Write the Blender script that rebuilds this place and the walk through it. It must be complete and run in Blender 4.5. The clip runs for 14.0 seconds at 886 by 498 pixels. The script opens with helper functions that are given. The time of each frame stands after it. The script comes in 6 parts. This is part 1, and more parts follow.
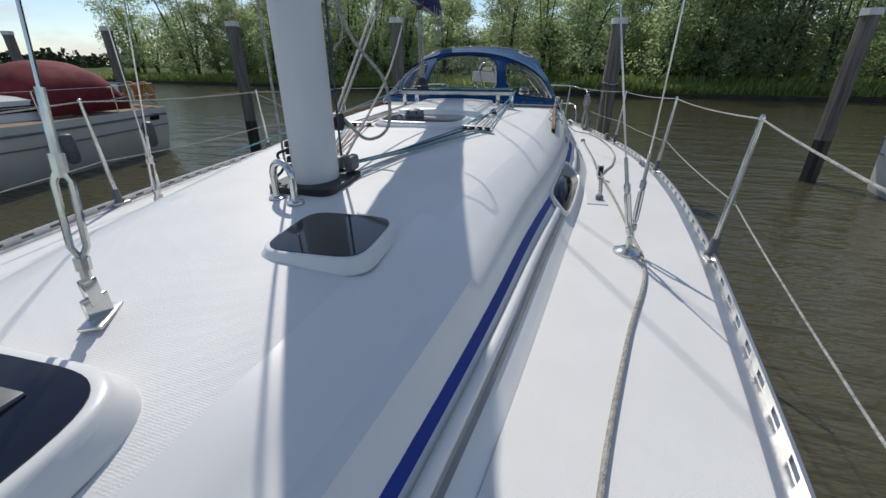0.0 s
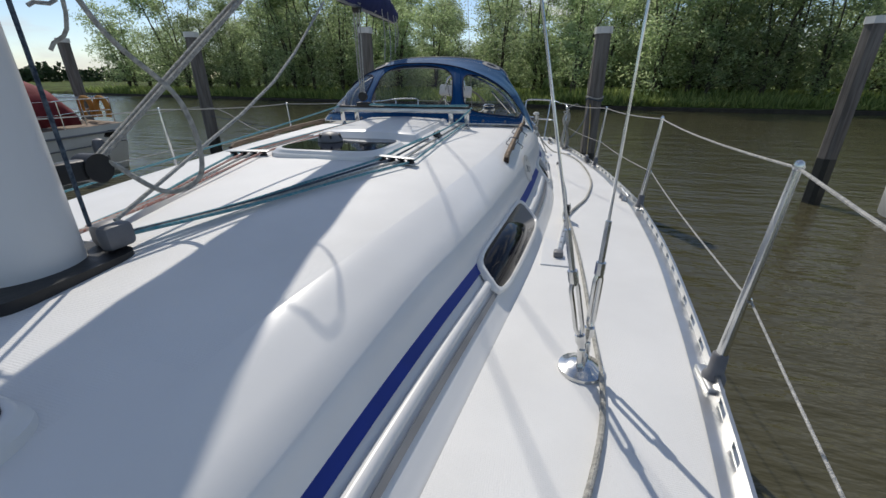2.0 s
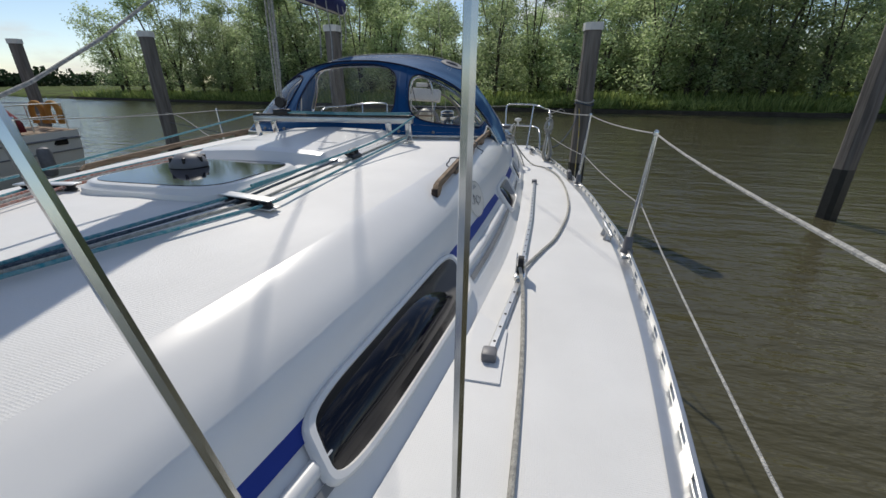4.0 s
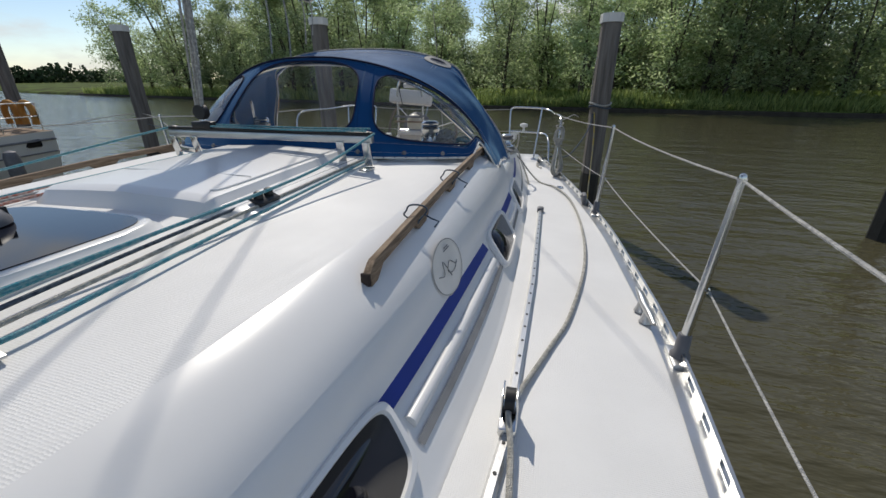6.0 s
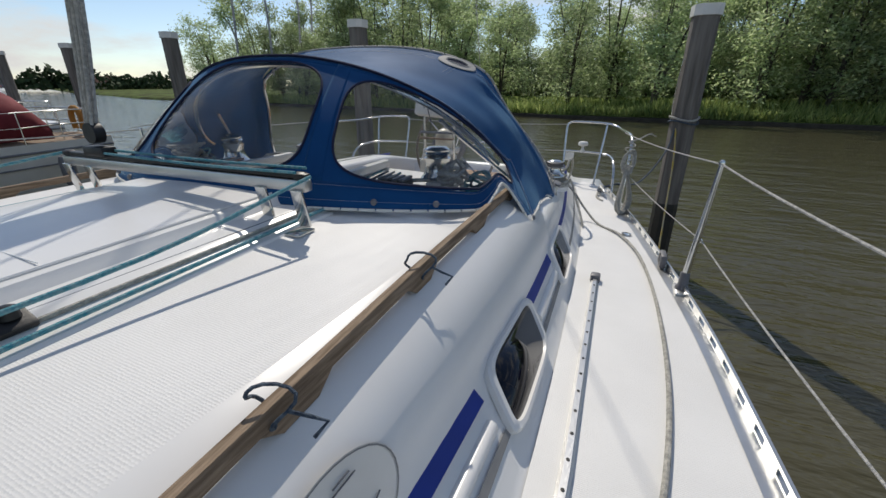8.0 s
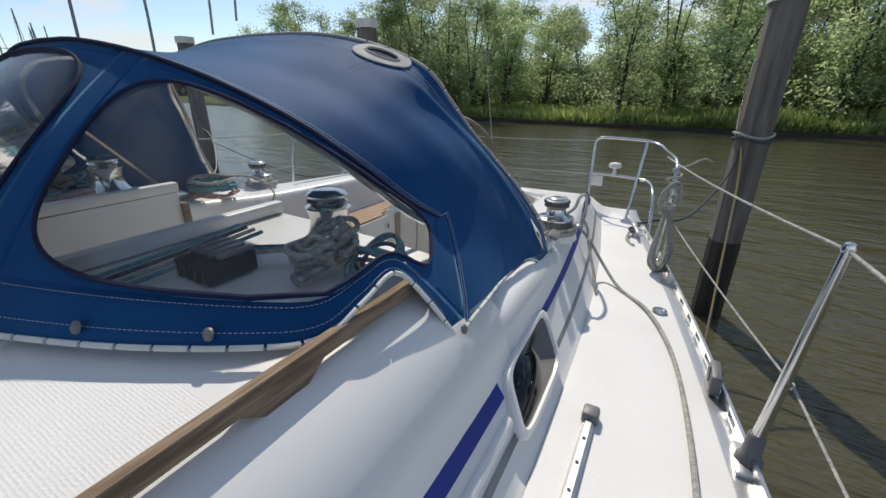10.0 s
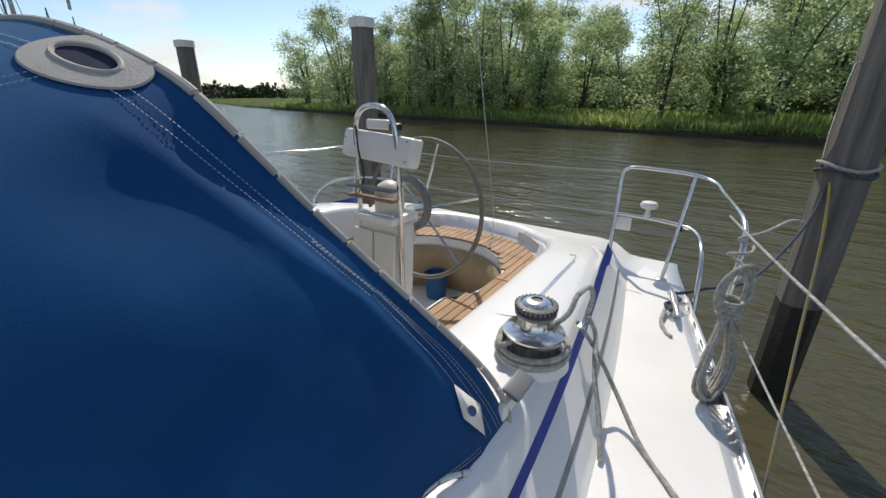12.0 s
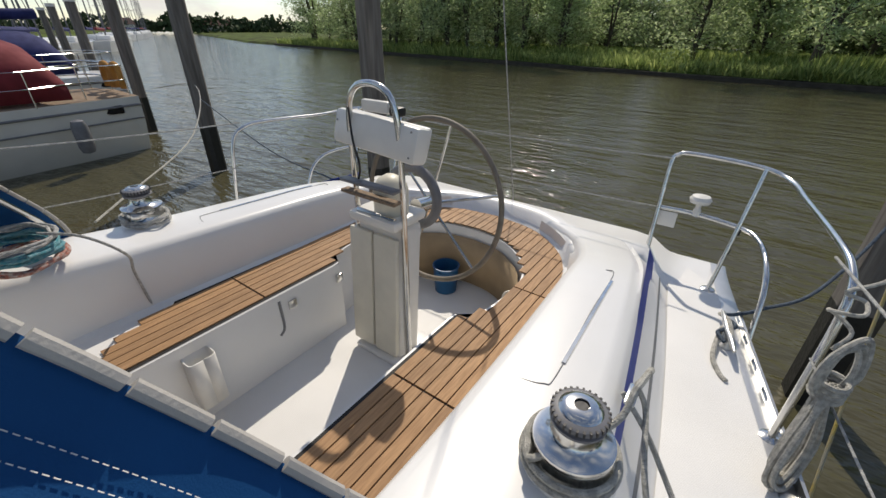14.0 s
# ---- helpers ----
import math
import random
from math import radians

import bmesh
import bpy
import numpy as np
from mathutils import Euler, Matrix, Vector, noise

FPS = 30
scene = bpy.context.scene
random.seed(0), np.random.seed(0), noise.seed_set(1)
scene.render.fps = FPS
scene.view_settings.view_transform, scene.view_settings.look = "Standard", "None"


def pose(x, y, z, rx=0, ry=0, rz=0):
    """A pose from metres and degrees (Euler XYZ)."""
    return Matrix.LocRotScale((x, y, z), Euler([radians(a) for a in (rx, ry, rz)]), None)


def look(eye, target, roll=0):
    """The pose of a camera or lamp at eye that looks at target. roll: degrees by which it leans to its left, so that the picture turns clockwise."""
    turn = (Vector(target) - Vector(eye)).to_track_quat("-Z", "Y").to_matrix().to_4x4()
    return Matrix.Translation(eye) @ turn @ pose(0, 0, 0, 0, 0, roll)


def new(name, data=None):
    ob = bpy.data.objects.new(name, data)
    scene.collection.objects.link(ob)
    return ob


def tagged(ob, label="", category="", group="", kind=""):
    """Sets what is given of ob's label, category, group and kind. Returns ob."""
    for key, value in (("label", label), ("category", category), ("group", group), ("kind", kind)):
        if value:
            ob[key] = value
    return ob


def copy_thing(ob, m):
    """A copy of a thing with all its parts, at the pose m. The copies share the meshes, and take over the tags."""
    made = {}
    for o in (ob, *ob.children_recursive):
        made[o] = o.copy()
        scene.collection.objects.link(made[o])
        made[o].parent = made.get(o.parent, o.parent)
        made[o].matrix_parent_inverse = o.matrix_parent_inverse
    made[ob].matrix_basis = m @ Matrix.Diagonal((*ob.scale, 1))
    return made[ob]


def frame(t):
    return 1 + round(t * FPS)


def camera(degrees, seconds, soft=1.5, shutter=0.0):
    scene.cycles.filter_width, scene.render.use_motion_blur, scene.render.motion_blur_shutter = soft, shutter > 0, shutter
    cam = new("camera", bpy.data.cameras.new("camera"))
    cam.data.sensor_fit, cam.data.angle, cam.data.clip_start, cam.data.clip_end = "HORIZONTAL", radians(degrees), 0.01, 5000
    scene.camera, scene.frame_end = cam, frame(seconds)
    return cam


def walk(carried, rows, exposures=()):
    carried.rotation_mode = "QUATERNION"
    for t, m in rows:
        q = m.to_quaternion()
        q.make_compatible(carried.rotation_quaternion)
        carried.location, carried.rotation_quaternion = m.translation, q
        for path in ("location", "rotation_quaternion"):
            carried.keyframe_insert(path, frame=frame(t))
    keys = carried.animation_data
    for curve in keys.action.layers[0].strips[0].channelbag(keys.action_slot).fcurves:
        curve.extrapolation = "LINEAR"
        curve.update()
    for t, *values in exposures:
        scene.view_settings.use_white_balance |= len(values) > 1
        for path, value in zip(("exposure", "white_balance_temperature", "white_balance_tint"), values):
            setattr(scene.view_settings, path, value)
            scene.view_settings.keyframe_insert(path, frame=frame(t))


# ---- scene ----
cam = camera(95.5, 14.0)
METRES, EYE, TILT, LEAN, TURN = 6.4, 1.007, -24.6, 0.0, 13.5
ROWS = [
    (0.0, 0.0, 0.0, 0.0, -0.0, 0.0, 0.0),
    (0.5, 0.02, 0.0298, 0.0162, -0.19, 0.39, 0.13),
    (1.0, 0.0429, 0.0587, 0.0298, -0.24, 0.85, 0.31),
    (1.5, 0.0594, 0.0855, 0.0398, -0.3, 1.27, 0.33),
    (2.0, 0.0789, 0.121, 0.0539, -0.4, 1.6, 0.24),
    (2.5, 0.0989, 0.151, 0.0673, -0.43, 1.82, 0.34),
    (3.0, 0.1221, 0.1862, 0.0819, -0.48, 1.96, 0.4),
    (3.5, 0.1447, 0.2153, 0.0932, -0.45, 2.05, 0.39),
    (6.0, 0.1856, 0.3658, 0.1682, 0.71, 1.67, -0.23),
    (6.5, 0.1892, 0.3959, 0.1839, 2.75, 1.76, -1.11),
    (7.0, 0.1974, 0.4326, 0.2006, 4.57, 1.93, -2.04),
    (9.5, 0.2587, 0.6091, 0.277, 13.26, 2.75, -6.17),
    (10.0, 0.2697, 0.6434, 0.2944, 14.13, 2.7, -6.6),
    (10.5, 0.2812, 0.6836, 0.3134, 14.95, 2.75, -6.94),
    (11.0, 0.2874, 0.7156, 0.3299, 16.71, 2.72, -7.8),
    (11.5, 0.2909, 0.7513, 0.3494, 17.99, 2.62, -8.29),
    (12.0, 0.2904, 0.7786, 0.3692, 18.54, 2.47, -8.61),
    (12.5, 0.2851, 0.7945, 0.3826, 19.1, 2.13, -8.98),
    (13.0, 0.2803, 0.8123, 0.3962, 18.5, -1.15, -8.85),
    (13.5, 0.272, 0.8233, 0.4083, 18.93, -3.06, -9.01),
    (14.0, 0.265, 0.8292, 0.4173, 20.13, -5.46, -9.54),
]
walk(cam, [(t, pose(0.99, 0, EYE, TILT, LEAN, TURN) @ pose(METRES * x, METRES * y, METRES * z, 90 + pitch, roll, yaw)) for t, x, y, z, yaw, pitch, roll in ROWS],
     [(0.0, -0.1, 6500, 10), (3.0, -0.1, 6650, 10), (7.0, -0.08, 6750, 10), (9.5, 0.1, 6850, 10), (10.5, 0.22, 6850, 10), (12.5, 0.24, 6900, 10), (14.0, 0.12, 7100, 11)])

# ---- light ----
SUN = Vector((-0.46, 0.80, 0.95)).normalized()
world = bpy.data.worlds.new("sky")
scene.world = world
world.use_nodes = True
wn, wl = world.node_tree.nodes, world.node_tree.links
sky = wn.new("ShaderNodeTexSky")
sky.sky_type, sky.sun_disc = "NISHITA", False
sky.sun_elevation, sky.sun_rotation = math.asin(SUN.z), math.atan2(SUN.x, SUN.y)
sky.air_density, sky.dust_density, sky.ozone_density = 0.9, 0.3, 3.0
tc = wn.new("ShaderNodeTexCoord")
mp = wn.new("ShaderNodeMapping")
mp.inputs["Scale"].default_value = (1.0, 1.0, 3.2)
cloud = wn.new("ShaderNodeTexNoise")
cloud.inputs["Scale"].default_value, cloud.inputs["Detail"].default_value = 3.4, 9.0
cloud.inputs["Roughness"].default_value = 0.58
ramp = wn.new("ShaderNodeValToRGB")
ramp.color_ramp.elements[0].position, ramp.color_ramp.elements[1].position = 0.50, 0.68
mixc = wn.new("ShaderNodeMixRGB")
mixc.inputs["Color2"].default_value = (6.0, 6.1, 6.2, 1)
bg = wn["Background"]
bg.inputs["Strength"].default_value = 0.12
wl.new(tc.outputs["Generated"], mp.inputs["Vector"])
wl.new(mp.outputs["Vector"], cloud.inputs["Vector"])
wl.new(cloud.outputs["Fac"], ramp.inputs["Fac"])
wl.new(ramp.outputs["Color"], mixc.inputs["Fac"])
wl.new(sky.outputs["Color"], mixc.inputs["Color1"])
wl.new(mixc.outputs["Color"], bg.inputs["Color"])
lamp = bpy.data.lights.new("sun", "SUN")
lamp.energy, lamp.angle, lamp.color = 3.2, radians(0.6), (1.0, 0.95, 0.87)
sun = new("sun", lamp)
sun.matrix_world = look(SUN * 60, (0, 0, 0))

# ---- materials ----


def material(name, color, rough=0.5, metal=0.0, vary=0.0, scale=8.0, bump=0.0, bump_scale=60.0, second=None, spec=0.5, coords="Object", stretch=(1, 1, 1), random=0.0):
    """Principled surface with stains at one scale, relief at another, and a random shade for each object."""
    m = bpy.data.materials.new(name)
    m.use_nodes = True
    n, l = m.node_tree.nodes, m.node_tree.links
    b = n["Principled BSDF"]
    b.inputs["Roughness"].default_value, b.inputs["Metallic"].default_value = rough, metal
    b.inputs["Specular IOR Level"].default_value = spec
    b.inputs["Base Color"].default_value = (*color, 1)
    co = n.new("ShaderNodeTexCoord")
    ma = n.new("ShaderNodeMapping")
    ma.inputs["Scale"].default_value = stretch
    l.new(co.outputs[coords], ma.inputs["Vector"])
    if vary or second:
        t = n.new("ShaderNodeTexNoise")
        t.inputs["Scale"].default_value, t.inputs["Detail"].default_value = scale, 6.0
        l.new(ma.outputs["Vector"], t.inputs["Vector"])
        r = n.new("ShaderNodeValToRGB")
        r.color_ramp.elements[0].position, r.color_ramp.elements[1].position = 0.36, 0.66
        dark = second or tuple(c * (1 - vary) for c in color)
        r.color_ramp.elements[0].color, r.color_ramp.elements[1].color = (*dark, 1), (*color, 1)
        l.new(t.outputs["Fac"], r.inputs["Fac"])
        last = r.outputs["Color"]
        if random:
            info = n.new("ShaderNodeObjectInfo")
            hs = n.new("ShaderNodeHueSaturation")
            mr = n.new("ShaderNodeMapRange")
            mr.inputs["To Min"].default_value, mr.inputs["To Max"].default_value = 1 - random, 1 + random
            l.new(info.outputs["Random"], mr.inputs["Value"])
            l.new(mr.outputs["Result"], hs.inputs["Value"])
            l.new(last, hs.inputs["Color"])
            last = hs.outputs["Color"]
        l.new(last, b.inputs["Base Color"])
        rr = n.new("ShaderNodeMapRange")
        rr.inputs["To Min"].default_value, rr.inputs["To Max"].default_value = min(1, rough * 1.25), rough * 0.9
        l.new(t.outputs["Fac"], rr.inputs["Value"])
        l.new(rr.outputs["Result"], b.inputs["Roughness"])
    if bump:
        t2 = n.new("ShaderNodeTexNoise")
        t2.inputs["Scale"].default_value, t2.inputs["Detail"].default_value = bump_scale, 3.0
        l.new(ma.outputs["Vector"], t2.inputs["Vector"])
        bp = n.new("ShaderNodeBump")
        bp.inputs["Strength"].default_value, bp.inputs["Distance"].default_value = bump, 0.01
        l.new(t2.outputs["Fac"], bp.inputs["Height"])
        l.new(bp.outputs["Normal"], b.inputs["Normal"])
    return m


GEL = material("white_gelcoat", (0.78, 0.775, 0.755), 0.28, vary=0.06, scale=2.2, bump=0.03, bump_scale=7)
NONSKID = material("nonskid_gelcoat", (0.77, 0.765, 0.745), 0.55, vary=0.07, scale=2.6)
# woven anti-slip pattern pressed into the deck
nt = NONSKID.node_tree
chk = nt.nodes.new("ShaderNodeTexVoronoi")
chk.inputs["Scale"].default_value = 170.0
chk.inputs["Randomness"].default_value = 0.25
tco = nt.nodes.new("ShaderNodeTexCoord")
nt.links.new(tco.outputs["Object"], chk.inputs["Vector"])
nbp = nt.nodes.new("ShaderNodeBump")
nbp.inputs["Strength"].default_value, nbp.inputs["Distance"].default_value = 0.35, 0.003
nt.links.new(chk.outputs["Distance"], nbp.inputs["Height"])
nt.links.new(nbp.outputs["Normal"], nt.nodes["Principled BSDF"].inputs["Normal"])
BLUE = material("blue_stripe", (0.001, 0.028, 0.27), 0.42, vary=0.15, scale=5)
GREY = material("matte_grey", (0.25, 0.25, 0.25), 0.6, vary=0.2, scale=9)
SMOKE = material("smoked_acrylic", (0.006, 0.006, 0.012), 0.06, vary=0.3, scale=3)
STEEL = material("stainless_steel", (0.72, 0.72, 0.70), 0.16, 1.0, vary=0.2, scale=14)
ALLOY = material("anodised_aluminium", (0.62, 0.62, 0.61), 0.34, 1.0, vary=0.15, scale=8, bump=0.05, bump_scale=90)
MASTWHITE = material("white_mast_paint", (0.72, 0.73, 0.73), 0.35, vary=0.1, scale=3, stretch=(1, 1, .3))
BLACK = material("black_plastic", (0.012, 0.012, 0.013), 0.45, vary=0.3, scale=20, bump=0.1)
GREYPL = material("grey_plastic", (0.18, 0.18, 0.19), 0.45, vary=0.25, scale=14)
WHITEPL = material("white_plastic", (0.76, 0.74, 0.69), 0.35, vary=0.1, scale=6)
CREAM = material("cream_plastic", (0.74, 0.70, 0.58), 0.4, vary=0.12, scale=6)
TEAK = material("teak", (0.42, 0.24, 0.11), 0.6, second=(0.30, 0.165, 0.075), scale=14, bump=0.25, bump_scale=90, stretch=(9, .8, 9), random=0.14)
OLDTEAK = material("weathered_teak", (0.33, 0.24, 0.16), 0.75, second=(0.17, 0.115, 0.07), scale=16, bump=0.5, bump_scale=70, stretch=(7, .5, 7))
DARKTEAK = material("dark_end_grain", (0.06, 0.04, 0.03), 0.8, vary=0.4, scale=30)
CAULK = material("black_caulk", (0.015, 0.014, 0.013), 0.7, vary=0.2)
CANVAS = material("blue_canvas", (0.007, 0.070, 0.205), 0.66, second=(0.006, 0.053, 0.16), scale=3.5, bump=0.10, bump_scale=420, spec=0.10)
CANVASTRIM = material("canvas_binding", (0.004, 0.010, 0.045), 0.8, vary=0.2, bump=0.2, bump_scale=300)
COVER = material("sail_cover_blue", (0.014, 0.022, 0.12), 0.8, vary=0.3, scale=5, bump=0.4, bump_scale=40)
LEATHER = material("grey_patch", (0.42, 0.40, 0.37), 0.7, vary=0.12, scale=12, bump=0.15, bump_scale=200)
THREAD = material("white_thread", (0.7, 0.7, 0.66), 0.7, vary=0.1)
ROPE_GREY = material("grey_rope", (0.56, 0.54, 0.48), 0.85, second=(0.33, 0.32, 0.285), scale=60, bump=0.8, bump_scale=260)
ROPE_WHITE = material("white_rope", (0.55, 0.54, 0.50), 0.85, second=(0.30, 0.30, 0.29), scale=70, bump=0.7, bump_scale=260)
ROPE_TEAL = material("teal_rope", (0.03, 0.25, 0.31), 0.8, second=(0.22, 0.38, 0.41), scale=80, bump=0.6, bump_scale=260)
ROPE_NAVY = material("navy_rope", (0.02, 0.035, 0.06), 0.8, second=(0.10, 0.13, 0.16), scale=90, bump=0.6, bump_scale=260)
ROPE_RED = material("red_fleck_rope", (0.50, 0.42, 0.38), 0.85, second=(0.38, 0.12, 0.08), scale=80, bump=0.6, bump_scale=260)
ROPE_YELLOW = material("yellow_rope", (0.5, 0.36, 0.06), 0.85, second=(0.35, 0.33, 0.25), scale=10, bump=0.6, bump_scale=260)
PILE = material("weathered_pile", (0.21, 0.19, 0.165), 0.85, second=(0.11, 0.097, 0.085), scale=4, bump=0.7, bump_scale=22, stretch=(5, 5, .35))
PILEWET = material("wet_pile_foot", (0.022, 0.022, 0.020), 0.4, vary=0.4, scale=9, bump=0.5, bump_scale=30)
HULLBEIGE = material("beige_hull", (0.70, 0.68, 0.62), 0.35, vary=0.1, scale=1.5)
REDCLOTH = material("red_cloth", (0.20, 0.018, 0.025), 0.8, vary=0.3, scale=4, bump=0.4, bump_scale=14)
ORANGE = material("faded_orange_foam", (0.50, 0.24, 0.05), 0.75, vary=0.2, scale=6)
TARP = material("tan_liner", (0.40, 0.29, 0.17), 0.75, vary=0.2, scale=6)
BUCKET = material("blue_bucket", (0.01, 0.09, 0.22), 0.4, vary=0.1)
BARK = material("willow_bark", (0.10, 0.085, 0.06), 0.9, second=(0.045, 0.038, 0.028), scale=5, bump=0.6, bump_scale=14, stretch=(3, 3, .5))
EARTH = material("bank_earth", (0.12, 0.17, 0.04), 0.95, spec=0.05, second=(0.05, 0.05, 0.022), scale=0.35, bump=0.6, bump_scale=3)
MUD = material("muddy_edge", (0.05, 0.042, 0.03), 0.85, vary=0.4, scale=3, bump=0.5, bump_scale=9)
FARTREE = material("far_foliage", (0.05, 0.085, 0.025), 0.9, second=(0.022, 0.04, 0.014), scale=0.6)
ROOFRED = material("far_roof", (0.14, 0.07, 0.05), 0.8, vary=0.2)


def leafy(name, color, dark, light, glow):
    m = bpy.data.materials.new(name)
    m.use_nodes = True
    n, l = m.node_tree.nodes, m.node_tree.links
    b = n["Principled BSDF"]
    b.inputs["Roughness"].default_value = 0.5
    b.inputs["Specular IOR Level"].default_value = 0.35
    g = n.new("ShaderNodeNewGeometry")
    r = n.new("ShaderNodeValToRGB")
    e = r.color_ramp.elements
    e[0].color, e[1].color = (*dark, 1), (*light, 1)
    mid = e.new(0.5)
    mid.color = (*color, 1)
    l.new(g.outputs["Random Per Island"], r.inputs["Fac"])
    info = n.new("ShaderNodeObjectInfo")
    hs = n.new("ShaderNodeHueSaturation")
    mr = n.new("ShaderNodeMapRange")
    mr.inputs["To Min"].default_value, mr.inputs["To Max"].default_value = 0.75, 1.25
    l.new(info.outputs["Random"], mr.inputs["Value"])
    l.new(mr.outputs["Result"], hs.inputs["Value"])
    l.new(r.outputs["Color"], hs.inputs["Color"])
    l.new(hs.outputs["Color"], b.inputs["Base Color"])
    t = n.new("ShaderNodeBsdfTranslucent")
    l.new(hs.outputs["Color"], t.inputs["Color"])
    mx = n.new("ShaderNodeMixShader")
    mx.inputs["Fac"].default_value = glow
    l.new(b.outputs["BSDF"], mx.inputs[1])
    l.new(t.outputs["BSDF"], mx.inputs[2])
    l.new(mx.outputs["Shader"], n["Material Output"].inputs["Surface"])
    return m


LEAF = leafy("willow_leaf", (0.36, 0.45, 0.22), (0.21, 0.29, 0.12), (0.52, 0.60, 0.36), 0.68)
GRASS = leafy("reed_grass", (0.26, 0.33, 0.10), (0.12, 0.18, 0.05), (0.46, 0.52, 0.19), 0.55)

VINYL = bpy.data.materials.new("clear_vinyl")
VINYL.use_nodes = True
vn, vl = VINYL.node_tree.nodes, VINYL.node_tree.links
vt = vn.new("ShaderNodeBsdfTransparent")
vt.inputs["Color"].default_value = (0.95, 0.96, 0.96, 1)
vg = vn.new("ShaderNodeBsdfGlossy")
vg.inputs["Roughness"].default_value = 0.12
vd = vn.new("ShaderNodeBsdfTranslucent")
vd.inputs["Color"].default_value = (0.75, 0.76, 0.76, 1)
vf = vn.new("ShaderNodeFresnel")
vf.inputs["IOR"].default_value = 1.4
vw = vn.new("ShaderNodeTexNoise")
vw.inputs["Scale"].default_value = 6.0
vb = vn.new("ShaderNodeBump")
vb.inputs["Strength"].default_value, vb.inputs["Distance"].default_value = 0.25, 0.02
m1, m2 = vn.new("ShaderNodeMixShader"), vn.new("ShaderNodeMixShader")
m1.inputs["Fac"].default_value = 0.07
vl.new(vw.outputs["Fac"], vb.inputs["Height"])
vl.new(vb.outputs["Normal"], vg.inputs["Normal"])
vl.new(vt.outputs["BSDF"], m1.inputs[1])
vl.new(vd.outputs["BSDF"], m1.inputs[2])
vl.new(vf.outputs["Fac"], m2.inputs["Fac"])
vl.new(m1.outputs["Shader"], m2.inputs[1])
vl.new(vg.outputs["BSDF"], m2.inputs[2])
vl.new(m2.outputs["Shader"], vn["Material Output"].inputs["Surface"])

WATER = bpy.data.materials.new("river_water")
WATER.use_nodes = True
an, al = WATER.node_tree.nodes, WATER.node_tree.links
ab = an["Principled BSDF"]
ab.inputs["Base Color"].default_value = (0.072, 0.066, 0.036, 1)
ab.inputs["Roughness"].default_value, ab.inputs["IOR"].default_value = 0.05, 1.33
ac = an.new("ShaderNodeTexCoord")
am = an.new("ShaderNodeMapping")
am.inputs["Rotation"].default_value = (0, 0, radians(24))
am.inputs["Scale"].default_value = (0.55, 1.5, 1)
al.new(ac.outputs["Object"], am.inputs["Vector"])
hsum = None
for sc, amt in ((1.1, 1.0), (3.9, 0.40), (12.0, 0.14)):
    tx = an.new("ShaderNodeTexNoise")
    tx.inputs["Scale"].default_value, tx.inputs["Detail"].default_value = sc, 2.0
    al.new(am.outputs["Vector"], tx.inputs["Vector"])
    mu = an.new("ShaderNodeMath")
    mu.operation = "MULTIPLY"
    mu.inputs[1].default_value = amt
    al.new(tx.outputs["Fac"], mu.inputs[0])
    if hsum is None:
        hsum = mu.outputs[0]
    else:
        ad = an.new("ShaderNodeMath")
        al.new(hsum, ad.inputs[0])
        al.new(mu.outputs[0], ad.inputs[1])
        hsum = ad.outputs[0]
abp = an.new("ShaderNodeBump")
abp.inputs["Strength"].default_value, abp.inputs["Distance"].default_value = 0.75, 0.13
al.new(hsum, abp.inputs["Height"])
al.new(abp.outputs["Normal"], ab.inputs["Normal"])

# ---- geometry helpers ----


# woven cloth: a soft sheen, and some daylight comes through
cn, cl_ = CANVAS.node_tree.nodes, CANVAS.node_tree.links
cn["Principled BSDF"].inputs["Sheen Weight"].default_value = 0.2
cn["Principled BSDF"].inputs["Sheen Roughness"].default_value = 0.4
cn["Principled BSDF"].inputs["Sheen Tint"].default_value = (0.40, 0.75, 1.0, 1)
ctr = cn.new("ShaderNodeBsdfTranslucent")
ctr.inputs["Color"].default_value = (0.02, 0.13, 0.40, 1)
cmx = cn.new("ShaderNodeMixShader")
cmx.inputs["Fac"].default_value = 0.025
cl_.new(cn["Principled BSDF"].outputs["BSDF"], cmx.inputs[1])
cl_.new(ctr.outputs["BSDF"], cmx.inputs[2])
cl_.new(cmx.outputs["Shader"], cn["Material Output"].inputs["Surface"])


